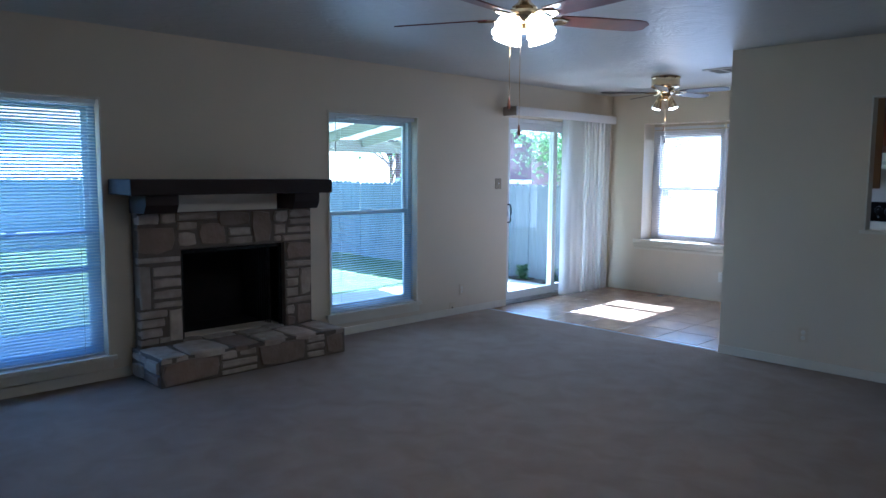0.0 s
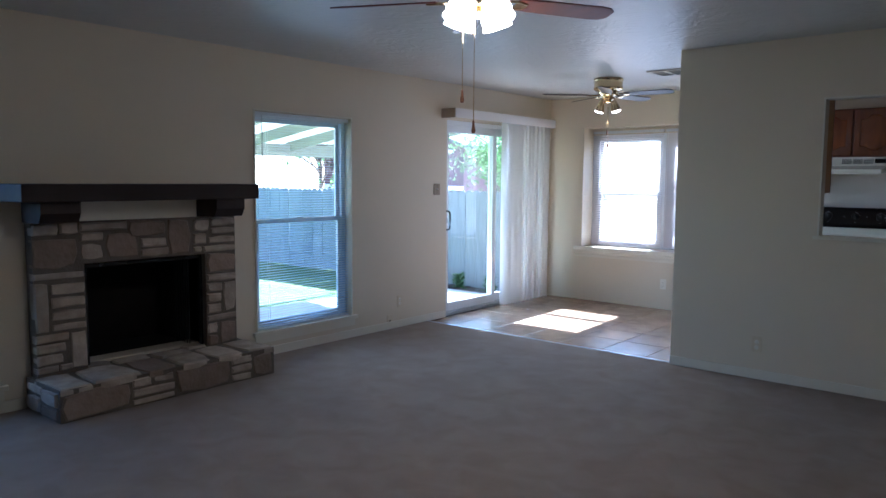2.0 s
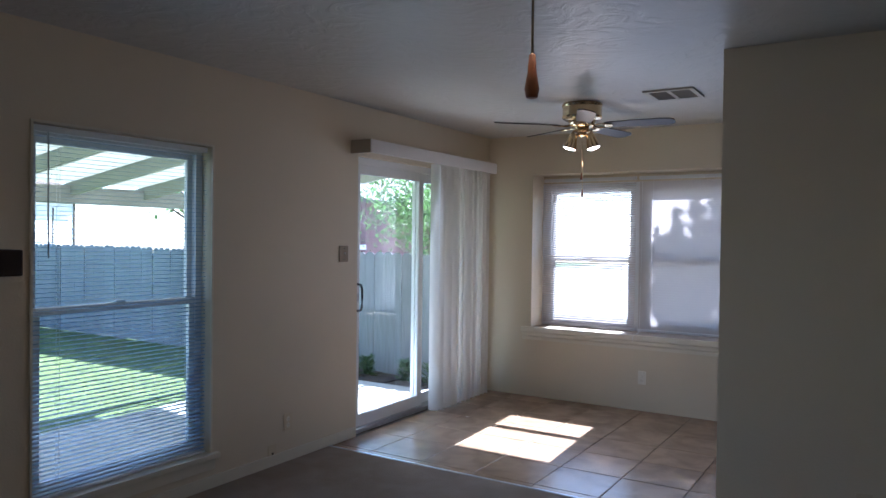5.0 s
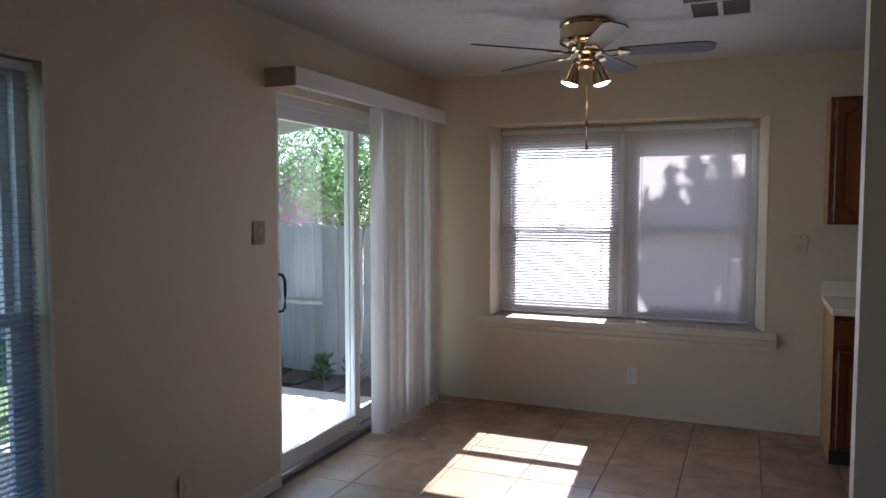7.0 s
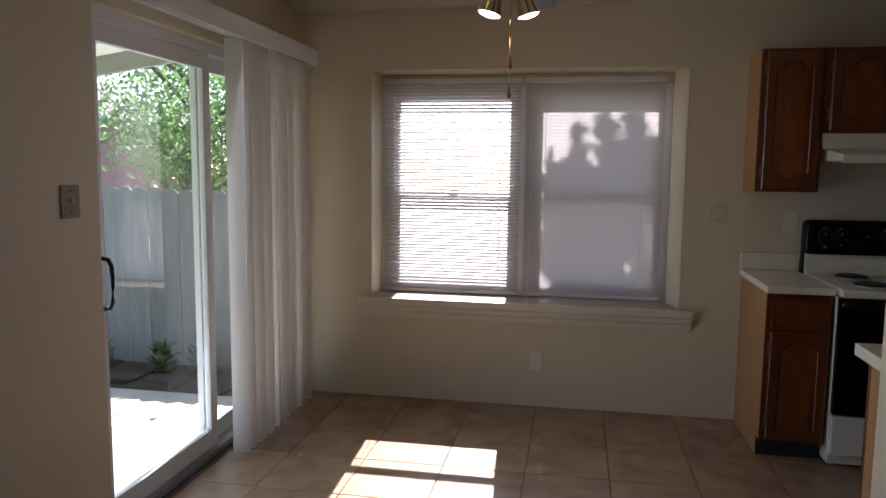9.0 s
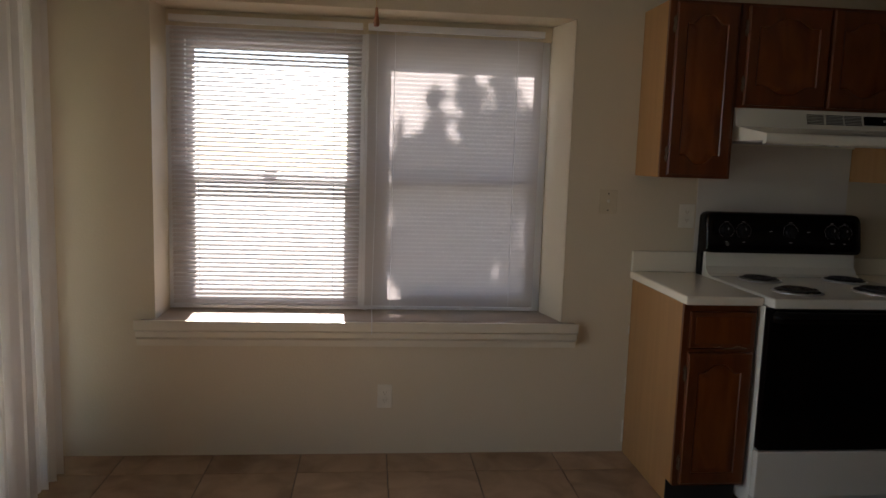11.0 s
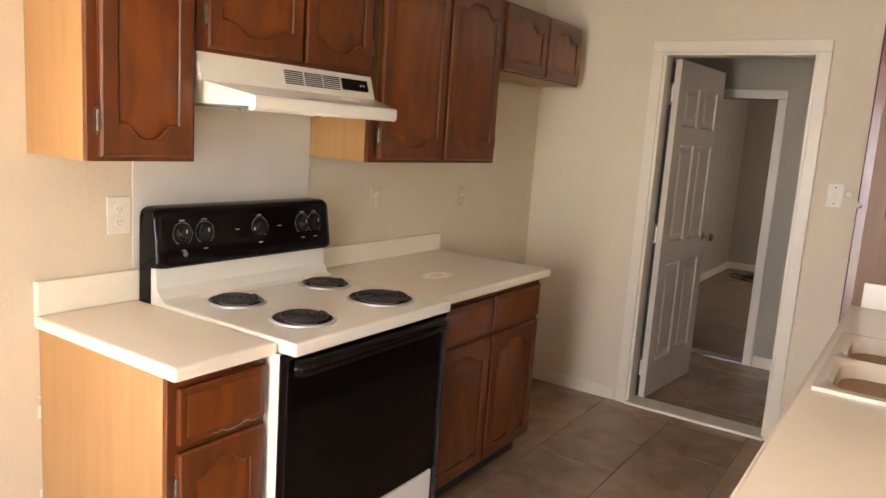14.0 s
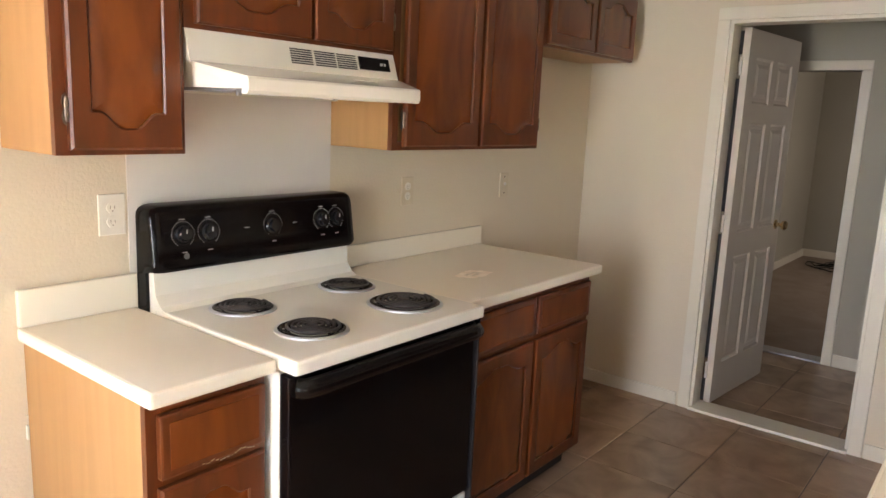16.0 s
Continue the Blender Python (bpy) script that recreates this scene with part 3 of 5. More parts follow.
tube(bm, [(0.17, -1.17, 2.07), (0.172, -1.172, 1.30), (0.17, -1.168, 0.9)], 0.0022, 6)
part("pull_cord", bm, WHITE, vb)

# ---- plates on the walls ----


def plate(name, at, face, kind, material=PLATE, label="", big=1.0):
    """face: 'x', '-x', 'y' or '-y', the way it looks."""
    t = thing(name, at, label or "almond wall plate", "outlet" if "outlet" in kind else "switch")
    w, h, d = 0.035 * big, 0.0575, 0.006
    turn = {"-y": 0, "x": 90, "y": 180, "-x": -90}[face]
    t.rotation_euler = (0, 0, radians(turn))
    part("cover_plate", boxes((-w, -d, -h, w, 0, h), bevel=0.0025), material, t)
    if kind == "outlet":
        for z in (-0.02, 0.02):
            bm = bmesh.new()
            lathe(bm, [(0.0165, 0), (0.0165, 0.002), (0, 0.002)], 16, m=Matrix.Translation((0, -d, z)) @ Matrix.Rotation(radians(90), 4, "X"))
            r = part("receptacle", bm, PLATEL, t)
            part("slot", boxes((-0.007, -d - 0.003, z - 0.004, -0.005, -d - 0.001, z + 0.006), (0.005, -d - 0.003, z - 0.004, 0.007, -d - 0.001, z + 0.006), (-0.002, -d - 0.003, z - 0.011, 0.002, -d - 0.001, z - 0.007)), SLOTL, r)
    elif kind == "switch":
        part("toggle", boxes((-0.005, -d - 0.010, -0.002, 0.005, -d, 0.012), bevel=0.002), PLATEL, t)
        part("screw", boxes((-0.003, -d - 0.002, 0.036, 0.003, -d, 0.042), (-0.003, -d - 0.002, -0.042, 0.003, -d, -0.036)), SLOT, t)
    elif kind == "jack":
        part("jack", boxes((-0.007, -d - 0.004, -0.007, 0.007, -d, 0.007), bevel=0.002), SLOT, t)
    return t


plate("wall_outlet", (0.0, -2.74, 0.26), "x", "outlet", label="almond wall outlet near the patio door")
plate("phone_jack", (0.0, -2.88, 0.085), "x", "jack", label="small dark jack low on the wall")
plate("light_switch", (0.0, -2.19, 1.35), "x", "switch", PLATED, label="brown double light switch by the patio door", big=1.35)
plate("wall_outlet", (3.25, PY, 0.26), "-y", "outlet", PLATE, label="almond wall outlet on the partition")
plate("wall_outlet", (1.52, 0.0, 0.285), "-y", "outlet", PLATEL, label="white wall outlet under the dining window")
plate("light_switch", (2.56, 0.0, 1.24), "-y", "switch", PLATE, label="almond light switch beside the window", big=1.25)
plate("wall_outlet", (2.953, 0.0, 1.183), "-y", "outlet", PLATEL, label="white round-faced outlet over the counter", big=1.1)
plate("wall_outlet", (4.19, 0.0, 1.182), "-y", "outlet", label="almond outlet behind the counter")
plate("light_switch", (4.895, 0.0, 1.175), "-y", "switch", label="almond switch behind the counter")
plate("light_switch", (EX, -1.66, 1.322), "-x", "switch", PLATEL, label="white switch beside the kitchen doorway")
wk = thing("wall_fixture", (EX, -1.722, 1.335), "small round white wall fixture beside the switch", "fixture")
part("knob_cap", lathe(bmesh.new(), [(0.009, 0.0), (0.009, 0.012), (0.016, 0.015), (0.018, 0.024), (0.013, 0.03), (0, 0.031)], 18, m=Matrix.Rotation(radians(-90), 4, "Y")), PLATEL, wk, smooth=True)

# ---- ceiling fans and vent ----


def ceiling_fan(at, blade_mat, label, angle, radius, lights, shade, up=0.0, sc=1.0, hug=False, spread=0.065, rise=0.0):
    t = thing("ceiling_fan", at, label, "ceiling fan")
    part("canopy", lathe(bmesh.new(), [(0, 0), (0.138, 0), (0.144, -0.008), (0.142, -0.02), (0.138, -0.024), (0.138, -0.085), (0.142, -0.092), (0.138, -0.105), (0.115, -0.118), (0, -0.118)] if hug else [(0, rise), (0.075, rise), (0.08, rise - 0.02), (0.062, 0.025), (0.03, 0.005), (0.022, -0.03), (0.03, -0.06), (0.06, -0.085), (0.05, -0.098), (0, -0.098)] if rise else [(0, 0), (0.115, 0), (0.12, -0.015), (0.115, -0.06), (0.105, -0.075), (0.06, -0.085), (0.04, -0.10), (0, -0.10)], 32), BRASS, t, "polished brass canopy", smooth=True)
    part("motor_housing", lathe(bmesh.new(), [(0.03, -0.095), (0.085, -0.105), (0.095, -0.12), (0.09, -0.15), (0.075, -0.165), (0.06, -0.17), (0.05, min(-0.176, -0.20 + up / 2)), (0.062, min(-0.184, -0.215 + up / 2)), (0.05, min(-0.196, -0.235 + up)), (0.03, min(-0.202, -0.245 + up)), (0, min(-0.202, -0.245 + up))], 32), BRASS, t, "polished brass motor", smooth=True)
    for i in range(5):
        a = radians(angle + 72 * i)
        m = Matrix.Rotation(a, 4, "Z") @ Matrix.Translation((0, 0, -0.165 + up * 0.25)) @ Matrix.Rotation(radians(-12), 4, "X")
        bm = bmesh.new()
        loop = [(0.17, -0.048), (0.30, -0.056), (radius - 0.08, -0.062), (radius - 0.03, -0.055), (radius, -0.03), (radius, 0.03), (radius - 0.03, 0.055), (radius - 0.08, 0.062), (0.30, 0.056), (0.17, 0.048)]
        prism(bm, loop, lambda p, q, d: m @ Vector((p, q, d)), -0.003, 0.003)
        b = part("blade", bm, blade_mat, t)
        bm = bmesh.new()
        for s in (-1, 1):
            tube(bm, [m @ Vector((0.08, s * 0.01, 0.0)), m @ Vector((0.12, s * 0.034, -0.008)), m @ Vector((0.165, s * 0.036, -0.006)), m @ Vector((0.215, s * 0.018, -0.006))], 0.006, 6)
        box(bm, -0.001, -0.001, -0.001, 0.001, 0.001, 0.001)
        bmesh.ops.translate(bm, verts=bm.verts[-8:], vec=m @ Vector((0.19, 0, -0.006)))
        prism(bm, [(0.165, -0.03), (0.205, -0.025), (0.225, 0), (0.205, 0.025), (0.165, 0.03)], lambda p, q, d: m @ Vector((p, q, d)), -0.008, -0.0035)
        part("blade_bracket", bm, BRASS, b, smooth=True)
    for i in range(lights):
        a = radians(lights_turn + 360 * i / lights)
        dx, dy = math.cos(a), math.sin(a)
        tilt = Matrix.Translation((dx * spread, dy * spread, -0.245 + up)) @ Matrix.Rotation(a, 4, "Z") @ Matrix.Rotation(radians(-shade_tilt), 4, "Y") @ Matrix.Scale(sc, 4)
        bm = bmesh.new()
        tube(bm, [(dx * 0.02, dy * 0.02, -0.225 + up), (dx * 0.05, dy * 0.05, -0.222 + up), (dx * 0.07, dy * 0.07, -0.245 + up)], 0.009, 8)
        arm = part("lamp_arm", bm, BRASS, t, smooth=True)
        if shade == "tulip":
            part("socket_cup", lathe(bmesh.new(), [(0, 0.005), (0.022, 0.0), (0.028, -0.02), (0.026, -0.03)], 20, m=tilt), BRASS, arm, smooth=True)
            bm = bmesh.new()
            lathe(bm, [(0.026, -0.025), (0.044, -0.04), (0.062, -0.07), (0.068, -0.10), (0.064, -0.125), (0.072, -0.142), (0.069, -0.141), (0.061, -0.124), (0.064, -0.10), (0.058, -0.072), (0.040, -0.043), (0.02, -0.03), (0, -0.03)], 28, m=tilt)
            part("glass_shade", bm, GLOBE, arm, "glowing ribbed glass shade", smooth=True)
        else:
            part("spot_cup", lathe(bmesh.new(), [(0, 0.008), (0.02, 0.0), (0.028, -0.03), (0.038, -0.07), (0.045, -0.095), (0.042, -0.095), (0.035, -0.07), (0.025, -0.03), (0, -0.02)], 24, m=tilt), BRASS, arm, "brass spotlight cup", smooth=True)
            part("bulb", lathe(bmesh.new(), [(0, -0.06), (0.036, -0.075), (0.041, -0.088), (0.036, -0.098), (0.02, -0.104), (0, -0.106)], 24, m=tilt), BULB, arm, "glowing reflector bulb", smooth=True)
    part("light_kit", lathe(bmesh.new(), [(0, -0.235 + up), (0.03, -0.24 + up), (0.036, -0.25 + up), (0.03, -0.262 + up), (0.012, -0.27 + up), (0, -0.275 + up)], 24), BRASS, t, smooth=True)
    return t


def pull_chain(t, x, y, z0, z1, fob):
    c = part("pull_chain", tube(bmesh.new(), [(x, y, z0), (x, y, (z0 + z1) / 2), (x, y, z1)], 0.0016, 6), BRASS, t)
    part("pull_fob", lathe(bmesh.new(), [(0, 0.004), (0.004, 0), (0.0055, -0.02), (0.009, -0.04), (0.007, -0.05), (0, -0.052)], 12, at=(x, y, z1)), fob, c, smooth=True)


def lamp_light(at, power, radius):
    ob = new("lamp_light", bpy.data.lights.new("lamp_light", "POINT"))
    ob.data.energy, ob.data.color, ob.data.shadow_soft_size = power, (1.0, 0.70, 0.42), radius
    ob.location = at


FOB = mat("wooden_fob", (0.22, 0.08, 0.03), 0.4)
lights_turn, shade_tilt = -6, 25
FA = 62
F1 = (2.985, -5.43, H - 0.13)
fan = ceiling_fan(F1, BLADE, "brass ceiling fan with dark red blades and lit glass shades", FA, 0.64, 4, "tulip", 0.135, 0.90, rise=0.13)
pull_chain(fan, -0.05, -0.04, -0.16, -0.495, FOB)
pull_chain(fan, -0.012, -0.01, -0.2, -0.62, FOB)
lamp_light((F1[0], F1[1], 2.09), 1.2, 0.10)
lights_turn, shade_tilt = 16, 16
F2 = (1.44, -1.30, H)
fan = ceiling_fan(F2, BLADEG, "brass ceiling fan with grey blades and small lit spotlights", 6, 0.64, 2, "spot", 0.035, 1.15, True, 0.054)
pull_chain(fan, 0.01, -0.02, -0.27, -0.49, FOB)
pull_chain(fan, 0.004, 0.015, -0.27, -0.61, FOB)
lamp_light((F2[0], F2[1], 2.02), 0.22, 0.07)

v = thing("ceiling_vent", (2.10, -1.38, H), "painted metal ceiling air vent with louvres", "vent")
part("frame", boxes((-0.16, -0.16, -0.012, 0.16, -0.13, 0), (-0.16, 0.13, -0.012, 0.16, 0.16, 0), (-0.16, -0.13, -0.012, -0.13, 0.13, 0), (0.13, -0.13, -0.012, 0.16, 0.13, 0), bevel=0.003), VENTM, v)
part("backing", boxes((-0.13, -0.13, -0.002, 0.13, 0.13, 0.0)), SLOT, v)
for i in range(9):
    yy = -0.115 + i * 0.0285
    bm = bmesh.new()
    prism(bm, [(yy, -0.003), (yy + 0.003, -0.002), (yy + 0.02, -0.012), (yy + 0.017, -0.013)], lambda a, b, d: (d, a, b), -0.13, 0.13)
    part("slat", bm, VENTD, v)
part("damper_bar", boxes((-0.012, -0.13, -0.014, 0.012, 0.13, -0.011)), VENTM, v)

# ---- fireplace ----
fp = thing("fireplace", (0, -5.385, 0), "rustic stone fireplace with raised hearth and black firebox", "fireplace")
OY = 5.385


def loc(rows):
    return [(a, b + OY, c, d, e + OY, f) for a, b, c, d, e, f in rows]


fx = 0.099
for row in loc([(0.0, -6.10, 0.2, fx, -5.79, 1.17), (0.0, -4.92, 0.2, fx, -4.665, 1.17), (0.0, -5.79, 0.895, fx, -4.92, 1.17), (0.0, -6.13, 0.0, 0.486, -4.61, 0.202)]):
    part("mortar_bed", boxes(row), MORTAR, fp, "grey-brown recessed mortar")
bm = bmesh.new()
ya, yb = -5.79 + OY, -4.92 + OY
rings = []
for e, x in ((0.0, 0.0), (0.0, -0.60), (0.012, -0.612), (0.012, 0.0)):
    rings.append([bm.verts.new(p) for p in ((x, ya - e, 0.20 - e), (x, yb + e, 0.20 - e), (x, yb + e, 0.90 + e), (x, ya - e, 0.90 + e))])
for a, b in ((0, 1), (2, 3), (3, 0)):
    for k in range(4):
        bm.faces.new((rings[a][k], rings[a][(k + 1) % 4], rings[b][(k + 1) % 4], rings[b][k]))
bm.faces.new(rings[1])
bm.faces.new(rings[2][::-1])
part("firebox", bm, SOOT, fp, "sooty black firebox")
part("firebox_frame", boxes(*loc([(0.03, -5.785, 0.20, 0.06, -5.76, 0.885), (0.03, -4.945, 0.20, 0.06, -4.925, 0.885), (0.03, -5.76, 0.86, 0.06, -4.945, 0.885)]), bevel=0.003), BLACKP, fp)
bm = bmesh.new()
for i in range(16):
    yy = -4.99 + OY + 0.006 * math.sin(i * 2.1)
    tube(bm, [(-0.02 - i * 0.012, yy, 0.21), (-0.02 - i * 0.012, yy, 0.87)], 0.004, 5)
part("mesh_curtain", bm, BLACKP, fp, "gathered black spark mesh")
part("frieze_board", boxes(*loc([(0.0, -5.96, 1.165, 0.10, -4.98, 1.30)]), bevel=0.006), TRIM, fp, "cream painted board under the mantel")
rs = random.Random(7)


def stone(u0, v0, u1, v1, f, d0, d1, material):
    """One rough stone over the rectangle, its face proud of the bed."""
    g = 0.0045
    u0, v0, u1, v1 = u0 + g, v0 + g, u1 - g, v1 - g
    w, h = u1 - u0, v1 - v0
    j = min(w, h) * 0.15
    pts = []
    for a, b in ((0, 0), (0.5, 0), (1, 0), (1, 0.5), (1, 1), (0.5, 1), (0, 1), (0, 0.5)):
        k = 1.0 if (a in (0, 1) and b in (0, 1)) else 0.45
        ix = (j * k * rs.random()) * (1 if a < 0.5 else -1 if a > 0.5 else 0)
        iy = (j * k * rs.random()) * (1 if b < 0.5 else -1 if b > 0.5 else 0)
        pts.append((u0 + a * w + ix, v0 + b * h + iy))
    cu, cv = (u0 + u1) / 2, (v0 + v1) / 2
    bev = min(0.012, 0.22 * min(w, h))
    proud = d1 + rs.uniform(-0.008, 0.008)

    def inset(q, s):
        return (q[0] + (s if q[0] < cu - 1e-6 else -s if q[0] > cu + 1e-6 else 0), q[1] + (s if q[1] < cv - 1e-6 else -s if q[1] > cv + 1e-6 else 0))
    l0 = [f(*q, d0) for q in pts]
    l1 = [f(*q, proud - bev) for q in pts]
    l2 = [f(*inset(q, bev * 0.7), proud + rs.uniform(-0.003, 0.003)) for q in pts]
    bm = bmesh.new()
    loft(bm, [l0, l1, l2])
    part("stone", bm, material, fp, smooth=False)


def front(u, v_, d):
    return (d, u + OY, v_)


def top(u, v_, d):
    return (v_, u + OY, d)


def side(yv, sgn):
    return lambda u, v_, d: (u, yv + OY + sgn * d, v_)


def course_stack(u0, u1, v0, v1, f, d0, d1, kind):
    """Courses of thin ledge stones mixed with big blocks."""
    v_ = v0
    while v_ < v1 - 0.02:
        hh = min(rs.choice((0.045, 0.055, 0.065, 0.05, 0.11, 0.14)), v1 - v_)
        if v1 - v_ - hh < 0.035:
            hh = v1 - v_
        u = u0
        while u < u1 - 0.02:
            ww = min(rs.uniform(0.09, 0.2) if hh < 0.08 else rs.uniform(0.11, 0.26), u1 - u)
            if u1 - u - ww < 0.06:
                ww = u1 - u
            if hh > 0.1 and rs.random() < 0.35:
                stone(u, v_, u + ww, v_ + hh / 2, f, d0, d1, STONE)
                stone(u, v_ + hh / 2, u + ww, v_ + hh, f, d0, d1, STONE)
            else:
                stone(u, v_, u + ww, v_ + hh, f, d0, d1, STONEB if hh > 0.1 and rs.random() < 0.45 else STONE)
            u += ww
        v_ += hh


D0, D1 = 0.05, 0.112
# left jamb: stones as they lie
for r, m in (((-6.11, 0.22, -5.97, 0.27), STONE), ((-5.97, 0.22, -5.88, 0.27), STONE), ((-6.11, 0.27, -5.94, 0.345), STONE), ((-6.11, 0.345, -5.92, 0.41), STONE), ((-6.11, 0.41, -5.90, 0.475), STONE),
             ((-5.90, 0.22, -5.785, 0.47), STONE), ((-6.11, 0.475, -6.01, 0.80), STONE), ((-6.01, 0.475, -5.785, 0.535), STONE), ((-6.01, 0.535, -5.785, 0.62), STONE), ((-6.01, 0.62, -5.785, 0.70), STONE),
             ((-6.01, 0.70, -5.785, 0.79), STONE), ((-6.11, 0.80, -5.785, 0.86), STONE),
             ((-6.11, 0.86, -5.82, 1.08), STONEB), ((-6.11, 1.08, -5.94, 1.165), STONE), ((-5.82, 0.90, -5.66, 1.03), STONE), ((-5.82, 1.03, -5.66, 1.10), STONE), ((-5.94, 1.08, -5.82, 1.165), STONE),
             ((-5.82, 1.10, -5.50, 1.165), STONE), ((-5.66, 0.90, -5.42, 1.10), STONEB), ((-5.42, 0.90, -5.20, 0.97), STONE), ((-5.42, 0.97, -5.22, 1.04), STONE), ((-5.50, 1.04, -5.22, 1.165), STONEB),
             ((-5.22, 0.90, -5.02, 1.165), STONEB), ((-5.02, 0.90, -4.94, 0.96), STONE), ((-5.02, 0.96, -4.90, 1.05), STONE), ((-5.02, 1.05, -4.88, 1.165), STONE),
             ((-4.94, 0.90, -4.66, 0.96), STONE), ((-4.90, 0.96, -4.66, 1.03), STONE), ((-4.88, 1.03, -4.66, 1.09), STONE), ((-4.88, 1.09, -4.66, 1.165), STONE),
             ((-4.92, 0.745, -4.66, 0.90), STONEB), ((-4.92, 0.68, -4.66, 0.745), STONE), ((-4.92, 0.60, -4.78, 0.68), STONE), ((-4.92, 0.52, -4.79, 0.60), STONE), ((-4.79, 0.44, -4.66, 0.68), STONE),
             ((-4.92, 0.44, -4.79, 0.52), STONE), ((-4.92, 0.38, -4.66, 0.44), STONE), ((-4.92, 0.29, -4.82, 0.38), STONE), ((-4.92, 0.20, -4.82, 0.29), STONEB), ((-4.82, 0.20, -4.66, 0.38), STONEB)):
    u0, v0, u1, v1 = r
    stone(u0, v0, u1, v1, front, D0, D1, m)
# hearth: front, ends and slabs on top
for r, m in (((-6.13, 0.005, -5.70, 0.19), STONEB), ((-5.70, 0.12, -5.56, 0.19), STONE), ((-5.56, 0.12, -5.40, 0.19), STONE), ((-5.70, 0.06, -5.40, 0.12), STONE), ((-5.70, 0.005, -5.40, 0.06), STONE),
             ((-5.40, 0.005, -4.98, 0.19), STONEB), ((-4.98, 0.13, -4.80, 0.19), STONE), ((-4.98, 0.07, -4.80, 0.13), STONE), ((-4.98, 0.005, -4.80, 0.07), STONE), ((-4.80, 0.005, -4.61, 0.19), STONEB)):
    stone(*r, front, 0.44, 0.495, m)
for r, m in (((0.02, 0.12, 0.25, 0.19), STONE), ((0.25, 0.09, 0.47, 0.19), STONE), ((0.02, 0.005, 0.22, 0.12), STONE), ((0.22, 0.005, 0.47, 0.09), STONEB)):
    stone(*r, side(-6.13, -1), -0.03, 0.012, m)
    stone(*r, side(-4.61, 1), -0.03, 0.012, m)
for r, m in (((-6.14, 0.10, -5.93, 0.50), STONE), ((-5.93, 0.12, -5.62, 0.51), STONE), ((-5.62, 0.14, -5.36, 0.50), STONEB), ((-5.36, 0.22, -5.10, 0.51), STONE), ((-5.10, 0.12, -4.84, 0.51), STONE), ((-4.84, 0.12, -4.60, 0.50), STONE),
             ((-5.36, 0.05, -5.10, 0.22), STONE), ((-5.80, -0.02, -5.62, 0.12), STONE), ((-5.62, -0.02, -5.36, 0.14), STONE), ((-5.10, -0.02, -4.92, 0.12), STONE)):
    stone(*r, top, 0.17, 0.214, m)

mt = thing("mantel", (0.0, -5.45, 1.30), "dark brown wooden mantel beam on two corbels", "mantel")
part("beam", boxes((0.0, -0.80, 0.0, 0.395, 0.80, 0.105), bevel=0.008), MANTEL, mt)
for yc in (-0.565, 0.60):
    bm = bmesh.new()
    prism(bm, [(0.05, 0.0), (0.335, 0.0), (0.335, -0.07), (0.30, -0.125), (0.10, -0.13), (0.05, -0.13)], lambda a, b, d: (a, d, b), yc - 0.115, yc + 0.115)
    part("corbel", bm, MANTEL, mt)

# ---- kitchen: doors, cabinets ----


def arch_loop(w, h, rise_top, rise_bot, n=40):
    """Outline of a cathedral panel, from its lower left corner, counterclockwise; with matching points on the frame's rectangle."""
    def curve(t):
        k = max(0.0, min(1.0, (min(t, 1 - t) - 0.11) / 0.30))
        return k * k * (3 - 2 * k)
    pts = []
    for i in range(n + 1):
        t = i / n
        pts.append((-w / 2 + w * t, rise_bot * (1 - curve(t)) if rise_bot else 0.0, t, 0))
    for i in range(n + 1):
        t = 1 - i / n
        pts.append((-w / 2 + w * t, h - rise_top * (1 - curve(t)) if rise_top else h, t, 1))
    return pts


